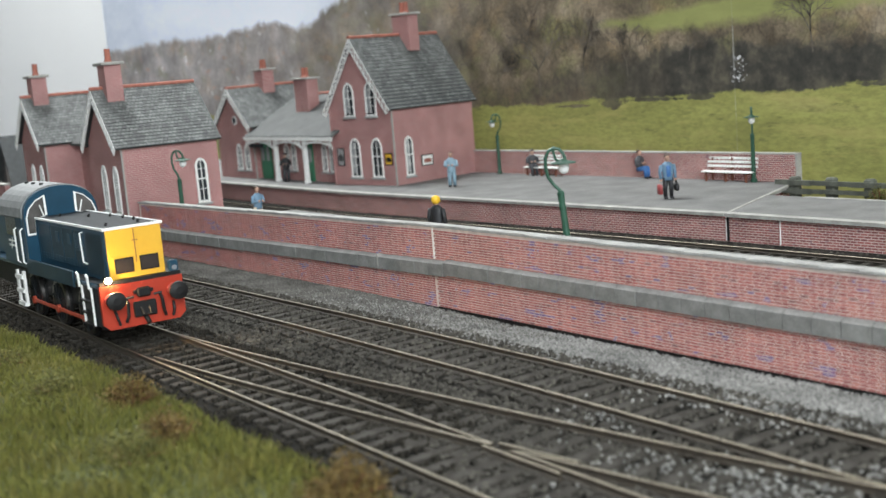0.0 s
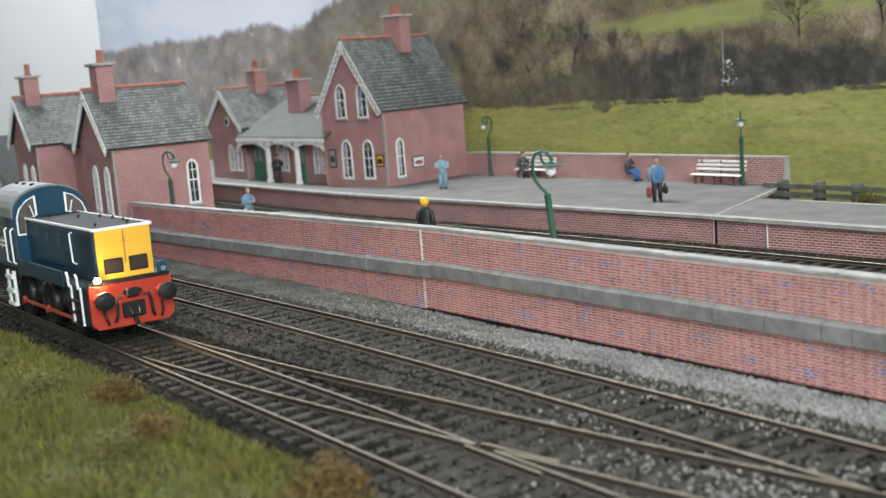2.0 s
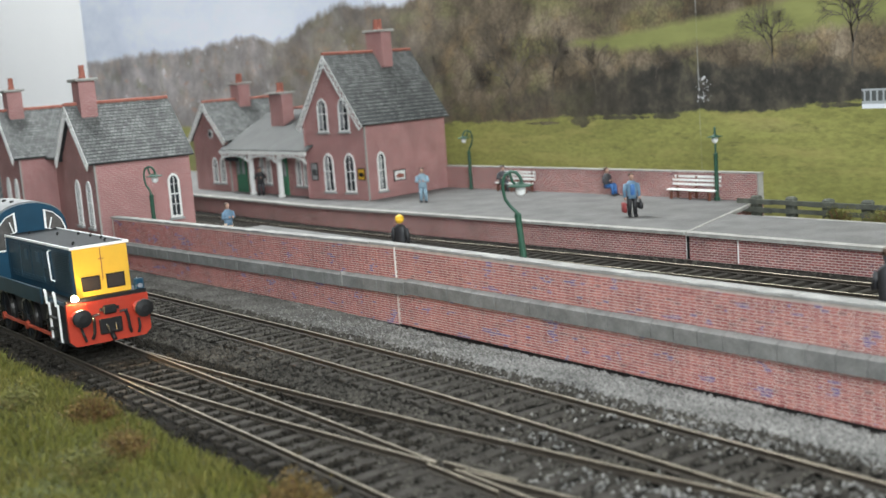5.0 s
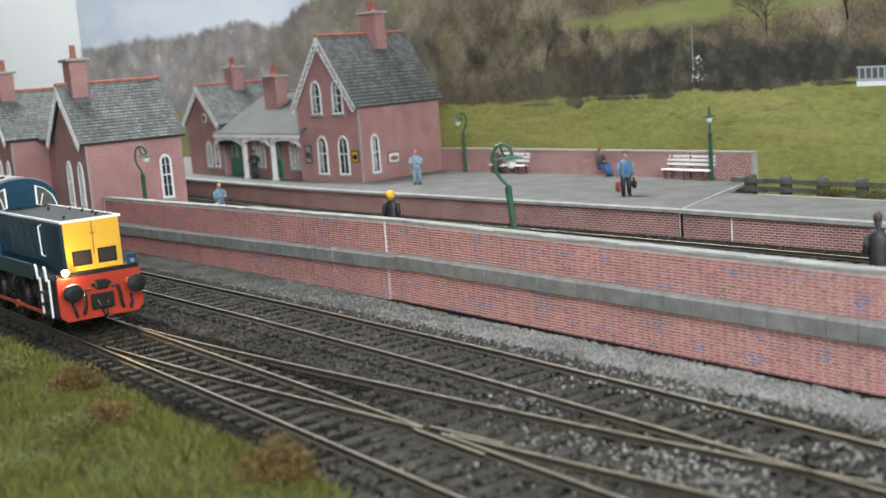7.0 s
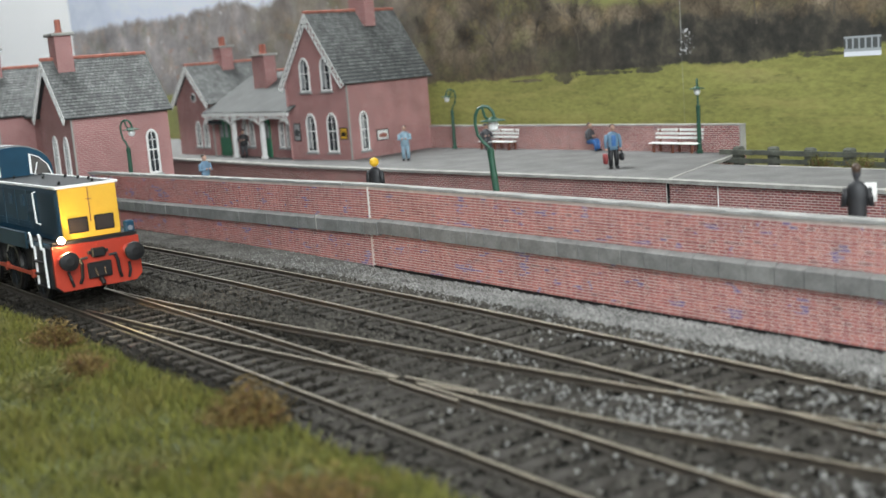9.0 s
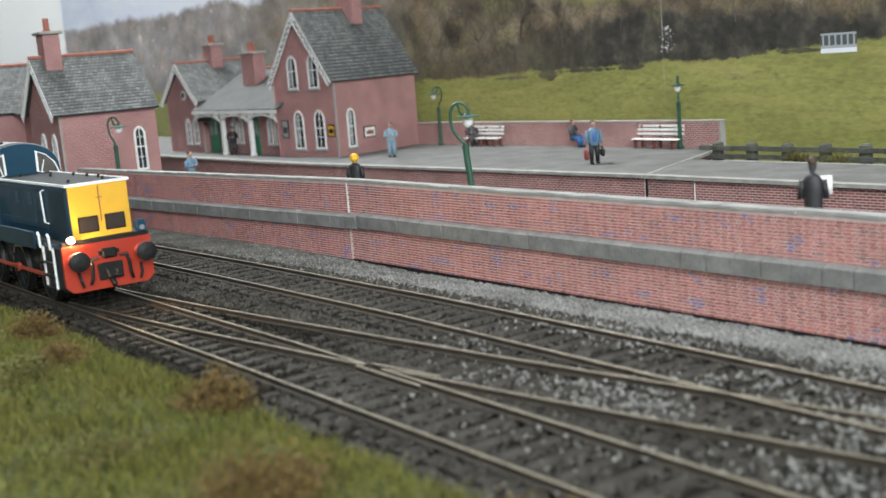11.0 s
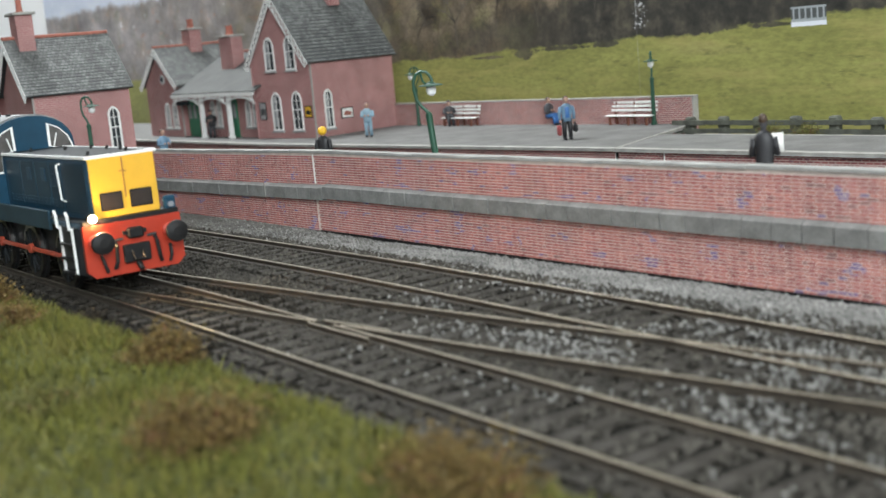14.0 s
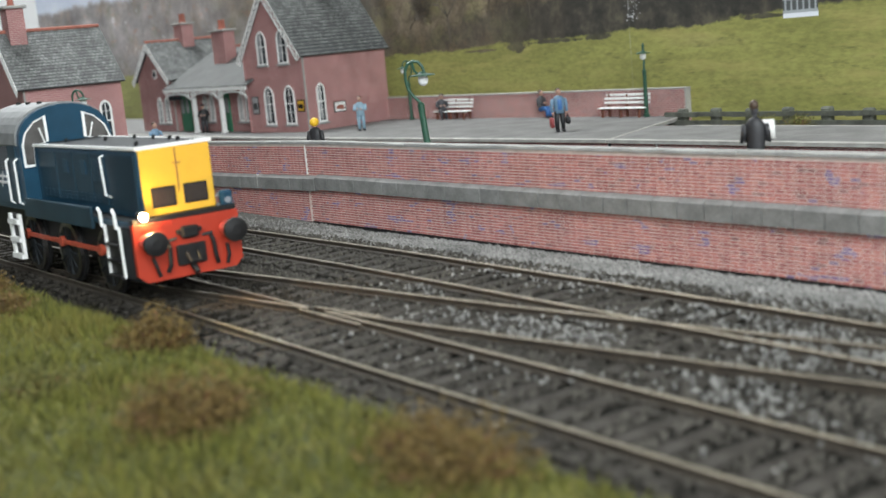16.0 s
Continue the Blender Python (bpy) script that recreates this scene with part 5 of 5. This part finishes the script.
# ---- things on the platforms ----
def lamp_post(at, rz, label="green swan-neck platform lamp", lean=0.0):
    p = thing("platform_lamp", label, "street lamp", at, rz, "platform lamps")
    base = part("post", G().tube([(0, 0, 0), (0, 0, 0.12), (0, 0, 0.14), (lean * 0.5, 0, 1.55), (lean * 0.55, 0, 1.75), (lean * 0.6, 0, 1.8)], [0.12, 0.12, 0.085, 0.075, 0.085, 0.05], 10), M_lampgreen, p, "thick green post")
    pts = [(lean * 0.6, 0, 1.8), (lean - 0.05, 0, 1.95), (lean - 0.16, 0, 2.12), (lean - 0.2, 0, 2.35), (lean - 0.19, 0, 2.55), (lean - 0.12, 0, 2.69), (lean + 0.0, 0, 2.75), (lean + 0.12, 0, 2.72), (lean + 0.2, 0, 2.62), (lean + 0.24, 0, 2.5)]
    part("swan_neck", G().tube(pts, 0.038, 8), M_lampgreen, p, "curved green neck")
    part("bracket", G().tube([(lean - 0.02, 0, 2.72), (lean + 0.02, 0, 2.52), (lean + 0.12, 0, 2.42)], 0.03, 6), M_lampgreen, p)
    sh = part("shade", G().tube([(lean + 0.2, 0, 2.5), (lean + 0.2, 0, 2.46), (lean + 0.2, 0, 2.42), (lean + 0.2, 0, 2.4)], [0.06, 0.1, 0.28, 0.29], 18), M_lampgreen, p, "flat green lamp shade")
    part("globe", G().tube([(lean + 0.2, 0, 2.4), (lean + 0.2, 0, 2.32), (lean + 0.2, 0, 2.22), (lean + 0.2, 0, 2.17)], [0.1, 0.125, 0.105, 0.04], 12), M_lampglass, sh, "clear glass globe")
    return p


lamp_post((3.4, 1.3, 0.6), 55, "green swan-neck lamp behind the retaining wall", -0.22)
lamp_post((-15.25, 0.35, 0.42), 40, "green swan-neck lamp beside the cottage")
lamp_post((-5.55, 18.6, PZ), 308)
lamp_post((-19.7, 18.0, PZ), 225)


def bench(at):
    b = thing("platform_bench", "white slatted platform bench with brown ends", "bench", at, 0, "platform benches")
    for i, (y, z) in enumerate(((-0.36, 0.34), (-0.24, 0.36), (-0.12, 0.36))):
        part("seat_slat", G().box((-1.2, y - 0.05, z), (1.2, y + 0.05, z + 0.03), 0, 0.008), M_white, b)
    for z in (0.5, 0.66, 0.8):
        part("back_slat", G().box((-1.2, 0.0 + (z - 0.5) * 0.15, z), (1.2, 0.035 + (z - 0.5) * 0.15, z + 0.09), 0, 0.008), M_white, b)
    for x in (-0.95, 0.0, 0.95):
        part("end_frame", G().box((x - 0.04, -0.4, 0), (x + 0.04, -0.33, 0.34)).box((x - 0.04, -0.02, 0), (x + 0.04, 0.05, 0.5)).box((x - 0.04, -0.4, 0.28), (x + 0.04, 0.05, 0.34)).box((x - 0.04, 0.035, 0.5), (x + 0.04, 0.09, 0.88)), M_brown, b, "brown bench support")
    return b


bench((-6.7, 18.75, PZ))
bench((-16.7, 18.3, PZ))


def fence():
    f = thing("timber_fence", "weathered grey post and rail fence", "fence", (0, 0, 0), 0)
    x = -3.3
    while x < 12:
        j = rnd.uniform(-0.05, 0.05)
        part("post", G().box((x - 0.19, 17.9, -0.78), (x + 0.19, 18.2, 0.44 + j), 0, 0.06), M_fence, f)
        x += 1.5
    for z in (0.2, -0.1):
        for i in range(10):
            a = -4.0 + i * 1.5
            part("rail", G().add([(a, 17.82, z + rnd.uniform(-0.03, 0.03)), (a + 1.52, 17.82, z + rnd.uniform(-0.03, 0.03)), (a + 1.52, 17.92, z), (a, 17.92, z), (a, 17.82, z + 0.16), (a + 1.52, 17.82, z + 0.16 + rnd.uniform(-0.02, 0.02)), (a + 1.52, 17.92, z + 0.16), (a, 17.92, z + 0.16)],
                                   [(3, 2, 1, 0), (4, 5, 6, 7), (0, 1, 5, 4), (1, 2, 6, 5), (2, 3, 7, 6), (3, 0, 4, 7)]), M_fence, f)


fence()


# ---- painted figurines ----
def fig_paint(name, c):
    return paint(name, c, 0.55, vary=0.15, scale=6)


F_skin = fig_paint("figure_skin", (0.45, 0.27, 0.2))
F_black = fig_paint("figure_black", (0.018, 0.018, 0.02))
F_dark = fig_paint("figure_dark", (0.05, 0.05, 0.055))
F_jacket = fig_paint("figure_blue_grey", (0.13, 0.22, 0.31))
F_blue = fig_paint("figure_blue", (0.04, 0.14, 0.36))
F_pale = fig_paint("figure_pale_blue", (0.25, 0.37, 0.45))
F_yellow = fig_paint("figure_yellow", (0.72, 0.42, 0.02))
F_cream = fig_paint("figure_cream", (0.6, 0.48, 0.36))
F_red = fig_paint("figure_red", (0.25, 0.04, 0.04))
F_hair = fig_paint("figure_hair", (0.06, 0.035, 0.02))
F_paper = fig_paint("figure_paper", (0.75, 0.74, 0.7))


def figurine(label, at, rz, coat, legs, hat=None, height=1.42, arms="down", extra=None, seated=False):
    """A small painted figure, one mesh: coat 0, legs 1, skin 2, hat 3, shoe 4, extra 5."""
    g = G()
    k = height / 1.42
    hip = 0.38 if seated else 0.68
    for s in (-1, 1):
        if seated:
            g.tube([(s * 0.09, 0.02, hip), (s * 0.1, -0.34, hip + 0.04)], [0.1, 0.085], 8, 1)
            g.tube([(s * 0.1, -0.33, hip + 0.04), (s * 0.1, -0.36, 0.06)], [0.08, 0.06], 8, 1)
            g.box((s * 0.1 - 0.05, -0.5, 0), (s * 0.1 + 0.05, -0.3, 0.08), 4, 0.02)
        else:
            g.tube([(s * 0.085, 0, hip + 0.02), (s * 0.1, 0.01, 0.36), (s * 0.1, 0.02, 0.06)], [0.1, 0.08, 0.065], 8, 1)
            g.box((s * 0.1 - 0.055, -0.12, 0), (s * 0.1 + 0.055, 0.07, 0.08), 4, 0.02)
    # torso
    rings = [(hip - 0.06, 0.18, 0.125), (hip + 0.08, 0.175, 0.12), (hip + 0.28, 0.19, 0.125), (hip + 0.42, 0.21, 0.12), (hip + 0.5, 0.14, 0.09), (hip + 0.54, 0.06, 0.06)]
    n = 12
    vs = [(rx * math.cos(a * 2 * math.pi / n), ry * math.sin(a * 2 * math.pi / n), z) for z, rx, ry in rings for a in range(n)]
    fs = [(r * n + i, r * n + (i + 1) % n, (r + 1) * n + (i + 1) % n, (r + 1) * n + i) for r in range(len(rings) - 1) for i in range(n)] + [tuple(range(n))[::-1], tuple(range((len(rings) - 1) * n, len(rings) * n))]
    g.add(vs, fs, 0)
    sh = hip + 0.43
    for s in (-1, 1):
        if arms == "down":
            g.tube([(s * 0.2, 0, sh), (s * 0.25, 0.02, sh - 0.22), (s * 0.24, -0.03, sh - 0.44)], [0.07, 0.06, 0.048], 7, 0)
            g.ball((s * 0.24, -0.04, sh - 0.48), 0.05, 2, 1)
        elif arms == "front" or (arms == "wave" and s < 0):
            g.tube([(s * 0.2, 0, sh), (s * 0.26, -0.02, sh - 0.22), (s * 0.1, -0.2, sh - 0.2)], [0.07, 0.06, 0.048], 7, 0)
            g.ball((s * 0.08, -0.21, sh - 0.19), 0.05, 2, 1)
        else:
            g.tube([(s * 0.2, 0, sh), (s * 0.34, -0.02, sh - 0.12), (s * 0.36, -0.1, sh + 0.12)], [0.07, 0.06, 0.045], 7, 0)
            g.ball((s * 0.36, -0.11, sh + 0.16), 0.05, 2, 1)
    hz = hip + 0.66
    g.tube([(0, 0, hz - 0.14), (0, 0, hz - 0.05)], 0.05, 8, 2)
    g.ball((0, -0.01, hz), (0.085, 0.1, 0.11), 2, 2)
    if hat is None:
        g.ball((0, 0.025, hz + 0.055), (0.094, 0.098, 0.08), 3, 2)
    elif hat == "helmet":
        g.ball((0, 0.0, hz + 0.02), (0.13, 0.14, 0.13), 3, 2)
    else:
        g.tube([(0, 0, hz + 0.05), (0, 0, hz + 0.07), (0, 0, hz + 0.075), (0, 0, hz + 0.13)], [0.12, 0.12, 0.095, 0.09], 10, 3)
    return g, k


def figure(label, at, rz, mats, hat=None, height=1.42, arms="down", seated=False, more=None, slim=1.0):
    g, k = figurine(label, at, rz, 0, 1, hat, height, arms, None, seated)
    if more:
        more(g)
    g.v = [(a * k * slim, b * k * slim, c * k) for a, b, c in g.v]
    o = part("figurine", g, mats, None, "", at, True)
    o.rotation_euler = (0, 0, radians(rz))
    tagged(o, label, "figurine", "figurines")


def bags(g):
    g.box((-0.34, -0.16, 0.16), (-0.22, 0.16, 0.5), 5, 0.03)
    g.box((0.2, -0.16, 0.24), (0.34, 0.16, 0.5), 4, 0.05)
    g.tube([(0.27, -0.1, 0.5), (0.27, 0, 0.62), (0.27, 0.1, 0.5)], 0.02, 5, 4)
    g.box((-0.07, -0.15, 0.74), (0.07, -0.09, 1.1), 6, 0.01)


def paper(g):
    g.box((-0.02, -0.32, 0.86), (0.34, -0.29, 1.16), 5)


def newspaper_man(g):
    g.box((-0.36, -0.3, 0.88), (-0.08, -0.27, 1.16), 5)


figure("painted figurine with blue jacket, black trousers and two bags", (-5.5, 14.0, PZ), 58, [F_jacket, F_black, F_skin, F_hair, F_black, F_red, F_blue], None, 1.5, "down", False, bags)
figure("painted figurine in pale blue overalls beside the station house", (-17.75, 13.8, PZ), 45, [F_pale, F_pale, F_skin, F_hair, F_black, F_black], None, 1.46, "front")
figure("painted figurine of a dark-uniformed porter under the canopy", (-29.9, 12.45, PZ), 50, [F_black, F_dark, F_skin, F_black, F_black, F_black], "cap", 1.4, "front")
figure("seated painted figurine with dark coat and bright blue trousers", (-11.15, 18.4, PZ), 98, [F_dark, F_blue, F_skin, F_hair, F_black, F_black], None, 1.42, "front", True)
figure("seated painted figurine in a dark coat on the bench", (-17.4, 18.05, PZ), 62, [F_dark, F_dark, F_skin, F_black, F_black, F_black], "cap", 1.42, "front", True)
figure("painted figurine in blue shirt with a folded arms", (-11.85, 1.5, 0.62), 100, [F_jacket, F_cream, F_skin, F_hair, F_black, F_black], None, 1.26, "front")
figure("painted figurine in black coat and yellow helmet", (-2.0, 1.6, 0.6), 200, [F_black, F_black, F_skin, F_yellow, F_black, F_black], "helmet", 1.36, "down")
figure("painted figurine in a dark suit reading a newspaper", (12.68, 1.15, 0.6), 212, [F_black, F_black, F_dark, F_hair, F_black, F_paper], None, 1.66, "front", False, newspaper_man, 0.72)


# ---- ballast, grass and scrub ----
def scatter_chips(name, label, count, xr, yr, mat, sizes, keep=None, seed=1, where=ground_z):
    rs = np.random.RandomState(seed)
    octa = np.array([(1, 0, 0), (-1, 0, 0), (0, 1, 0), (0, -1, 0), (0, 0, 1), (0, 0, -1)], float)
    tri = np.array([(0, 2, 4), (2, 1, 4), (1, 3, 4), (3, 0, 4), (2, 0, 5), (1, 2, 5), (3, 1, 5), (0, 3, 5)])
    xs, ys = rs.uniform(*xr, count), rs.uniform(*yr, count)
    vs, fs = [], []
    n = 0
    for x, y in zip(xs, ys):
        if keep and not keep(x, y, rs):
            continue
        r = rs.uniform(*sizes)
        p = octa * r * rs.uniform(0.6, 1.2, (6, 3)) + rs.uniform(-0.25, 0.25, (6, 3)) * r
        p += (x, y, where(x, y) + r * 0.35)
        vs.append(p)
        fs.append(tri + 6 * n)
        n += 1
    me = bpy.data.meshes.new(name)
    me.from_pydata((np.concatenate(vs) * S).tolist(), [], np.concatenate(fs).tolist())
    me.materials.append(mat)
    tagged(new(name, me), label, "ballast", kind="stuff")


def bed(x, y, rs):
    """Fewer chips on sleepers and rails; denser at the right."""
    d = min(abs(y - near_y(x)), abs(y - far_y(x)))
    if abs(d - HALF) < 0.09:
        return False
    on = abs((x + 34 + 0.255) % 0.51 - 0.255) < 0.14
    return rs.uniform() < ((0.06 if on else 0.9) if d < 1.15 else 0.95)


def pale(x, y, rs):
    d = min(abs(y - near_y(x)), abs(y - far_y(x)), abs(y - diverge_y(x)))
    patch = noise.noise((x * 0.55, y * 0.9, 9))
    return abs(d - HALF) > 0.08 and rs.uniform() < max(0.0, (x - 8.5) / 9) * max(0.0, patch + 0.2) * 1.5 * min(1.0, max(0.04, (y + 7.2) / 2.6))


def lift(x, y):
    d = min(abs(y - near_y(x)), abs(y - far_y(x)))
    return ground_z(x, y) + (0.055 if d < 1.15 else 0.02)


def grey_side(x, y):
    """Where the paler ballast of the turnout begins; the rest is darkened for the dim left."""
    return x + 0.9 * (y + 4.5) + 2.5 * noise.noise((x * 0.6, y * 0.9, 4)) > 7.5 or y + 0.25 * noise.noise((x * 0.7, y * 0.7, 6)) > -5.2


scatter_chips("ballast", "mid grey ballast chips between the rails", 60000, (-18, 24), (-8.6, -1.9), M_chip, (0.025, 0.06), lambda x, y, rs: grey_side(x, y) and bed(x, y, rs), 2, lift)
scatter_chips("weathered_shaded_ballast", "dark weathered ballast chips between the rails, with the dim left side painted in", 42000, (-18, 24), (-8.6, -1.9), M_chip_dark, (0.025, 0.06), lambda x, y, rs: not grey_side(x, y) and bed(x, y, rs), 8, lift)
scatter_chips("cess_ballast", "pale grey ballast chips along the retaining wall", 44000, (-17, 22), (-2.3, -0.12), M_chip_pale, (0.025, 0.058), lambda x, y, rs: rs.uniform() < max(0.0, min(0.95, 0.5 + 0.1 * x)) * min(1, (y + 2.5) * 1.2), 3, lambda x, y: ground_z(x, y) - 0.005)
scatter_chips("dull_cess", "dull grey ballast chips along the far end of the wall", 34000, (-17, 5), (-2.5, -0.12), M_chip_dull, (0.022, 0.05), lambda x, y, rs: rs.uniform() < min(1.0, 0.75 - 0.1 * x), 13, lambda x, y: ground_z(x, y))
scatter_chips("loose_ballast", "loose pale ballast chips scattered over the turnout", 20000, (7, 24), (-8.2, -2.0), M_chip_pale, (0.02, 0.045), pale, 5, lambda x, y: lift(x, y) + 0.05)
scatter_chips("station_ballast", "dark ballast of the station line", 9000, (-30, 24), (6.5, 11.9), M_chip, (0.03, 0.06), lambda x, y, rs: y < platform_edge(x) - 0.1, 7, lambda x, y: -0.75)


def foliage(name, lo, hi, dead):
    mt, nt, bs = nodes(name)
    geo = nt.nodes.new("ShaderNodeNewGeometry")
    c = ramp(nt, geo.outputs["Random Per Island"], [(0.0, lo), (0.55, hi), (0.85, hi), (1.0, dead)])
    n = add(nt, "ShaderNodeTexNoise", Scale=1.1, Detail=4.0)
    nt.links.new(coords(nt), n.inputs["Vector"])
    c = mix(nt, c, dead, ramp(nt, n.outputs[0], [(0.5, (0, 0, 0)), (0.72, (0.55,) * 3)]))
    nt.links.new(c, bs.inputs["Base Color"])
    bs.inputs["Roughness"].default_value = 0.8
    return mt


M_grass = foliage("grass_fibres", (0.034, 0.042, 0.005), (0.136, 0.137, 0.019), (0.16, 0.132, 0.032))
M_turf = paint("turf", (0.06, 0.068, 0.018), 0.95, vary=0.4, scale=1.5, fine=14, relief=0.6)
M_scrub = foliage("scrub_ochre", (0.05, 0.03, 0.007), (0.15, 0.095, 0.022), (0.12, 0.095, 0.022))
M_scrub_green = foliage("scrub_green", (0.04, 0.048, 0.01), (0.14, 0.135, 0.03), (0.16, 0.13, 0.035))


def verge_edge(x):
    return -8.35 - 0.028 * max(0.0, x - 2) + 0.16 * noise.noise((x * 0.9, 1.3, 0)) + 0.1 * noise.noise((x * 2.3, 4.3, 0))


def verge():
    xs, k = np.arange(-60, 30.1, 0.5), 12
    vs = []
    for x in xs:
        y0 = verge_edge(x)
        for j in range(k):
            u = j / (k - 1)
            y = y0 + (-12.62 - y0) * u
            vs.append((x, y, ground_z(x, y) + 0.05 * min(1, u * 6)))
    fs = [(i * k + j, i * k + j + 1, (i + 1) * k + j + 1, (i + 1) * k + j) for i in range(len(xs) - 1) for j in range(k - 1)]
    tagged(part("verge", G().add(vs, fs), M_turf), "green turf of the lineside verge", "grass", kind="structure")
    rs = np.random.RandomState(8)
    V3, F3, n = [], [], 0
    for i in range(62000):
        x = rs.uniform(-12, 20)
        e = verge_edge(x)
        y = rs.uniform(-12.6, e + 0.06)
        h = rs.uniform(0.1, 0.32) * (0.7 + 0.5 * noise.noise((x * 0.8, y * 0.8, 5)))
        a = rs.uniform(0, math.tau)
        w = 0.018
        z = ground_z(x, y) + 0.03
        lx, ly = rs.normal(0, 0.09, 2)
        dx, dy = w * math.cos(a), w * math.sin(a)
        V3 += [(x - dx, y - dy, z), (x + dx, y + dy, z), (x + lx, y + ly, z + h)]
        F3.append((n, n + 1, n + 2))
        n += 3
    me = bpy.data.meshes.new("grass")
    me.from_pydata((np.array(V3) * S).tolist(), [], F3)
    me.materials.append(M_grass)
    tagged(new("grass", me), "short green static grass fibres of the verge", "grass", kind="stuff")


verge()


def bush(at, r, h, mat, label, seed, leaves=900):
    """Clumps of small ragged leaves on short twigs."""
    rs = np.random.RandomState(seed)
    b = thing("scrub_bush", label, "bush", (at[0], at[1], ground_z(at[0], at[1])), 0, "lineside bushes")
    tw = G()
    tips = []
    for i in range(34):
        a, u = rs.uniform(0, math.tau), rs.uniform(0.15, 1.0)
        tip = (r * u * math.cos(a), r * u * math.sin(a), h * rs.uniform(0.35, 1.0) * (1.05 - 0.5 * u))
        tips.append(tip)
        tw.tube([(0.1 * tip[0], 0.1 * tip[1], -0.05), (tip[0] * 0.5, tip[1] * 0.5, tip[2] * 0.6), tip], [0.02, 0.015, 0.008], 4)
    part("undergrowth", tw, M_brown, b)["kind"] = "stuff"
    vs, fs, n = [], [], 0
    for i in range(int(leaves * 2.6)):
        t = np.array(tips[rs.randint(len(tips))])
        p = t * rs.uniform(0.55, 1.08) + rs.normal(0, 0.12 * r + 0.03, 3)
        p[2] = max(0.0, p[2])
        s = rs.uniform(0.014, 0.036)
        d1, d2 = rs.normal(0, 1, 3), rs.normal(0, 1, 3)
        d1 *= s / np.linalg.norm(d1)
        d2 *= s * 0.7 / np.linalg.norm(d2)
        vs += [p - d1, p + d2, p + d1, p - d2]
        fs.append((n, n + 1, n + 2, n + 3))
        n += 4
    g = G()
    g.v, g.f, g.m = [tuple(v) for v in vs], fs, [0] * len(fs)
    part("leaves", g, mat, b)["kind"] = "stuff"


OCHRE, OLIVE = "ragged ochre brown model bush on the grass verge", "low olive green scrub on the grass verge"
bush((3.6, -9.15, 0), 0.42, 0.62, M_scrub, OCHRE, 1, 1300)
bush((10.4, -9.0, 0), 0.6, 0.62, M_scrub, OCHRE, 2, 1800)
bush((14.3, -10.4, 0), 0.8, 0.6, M_scrub, OCHRE, 3, 2600)
bush((17.4, -9.5, 0), 0.75, 0.6, M_scrub, OCHRE, 4, 2600)
bush((6.6, -10.3, 0), 0.55, 0.35, M_scrub_green, OLIVE, 5, 1500)
bush((1.6, -9.75, 0), 0.5, 0.35, M_scrub_green, OLIVE, 6, 1300)
bush((-1.6, -9.7, 0), 0.5, 0.35, M_scrub_green, OLIVE, 7, 1000)
bush((6.3, -9.6, 0), 0.5, 0.5, M_scrub, OCHRE, 8, 1200)
bush((11.4, -11.0, 0), 0.5, 0.35, M_scrub_green, OLIVE, 9, 1300)
bush((0.6, 17.3, 0), 0.5, 0.95, M_scrub_green, "green and yellow bush beside the fence", 10, 900)
bush((2.2, 17.2, 0), 0.8, 0.9, M_scrub_green, "green and yellow bush beside the fence", 11, 1200)


def motions():
    LOCO_X = [(0, -1.66), (2, -1.66), (4, -1.67), (5.5, -1.65), (6.5, -1.56), (7, -1.42), (7.5, -1.23), (8, -1.02), (8.5, -0.72), (9, -0.38), (10.2, 0.58), (11.5, 1.78), (12, 2.24), (12.5, 2.76), (13, 3.37), (13.5, 4.03), (14, 4.70), (14.5, 5.36), (15, 6.03), (15.5, 6.72), (16, 7.38)]
    ts, xs = [t for t, _ in LOCO_X], [x for _, x in LOCO_X]
    slow = [0, 2, 4, 5.5, 6.5]
    rows = slow + [7 + 0.2 * i for i in range(46)]
    place = [(t, float(np.interp(t, ts, xs))) for t in rows]
    turn = math.degrees(math.atan(-0.0236))
    walk(loco, [(t, pose((x - 0.12) * S, near_y(x) * S, track_z(x) * S, 0, -math.degrees(math.atan(0.0085)) * (1 if x < 7.3 else 0.5), turn)) for t, x in place])
    x_start = place[0][1]
    for wheel, home in LOCO_WHEELS:
        walk(wheel, [(t, pose(home[0] * S, home[1] * S, home[2] * S, 0, math.degrees((x - x_start) / WHEEL_R), 0)) for t, x in place])
    for rod, home, side in LOCO_RODS:
        out = []
        for t, x in place:
            a = (x - x_start) / WHEEL_R + (math.pi / 2 if side > 0 else 0) + 2.4
            out.append((t, pose((home[0] + CRANK * math.sin(a)) * S, home[1] * S, (home[2] + CRANK * math.cos(a)) * S)))
        walk(rod, out)


motions()
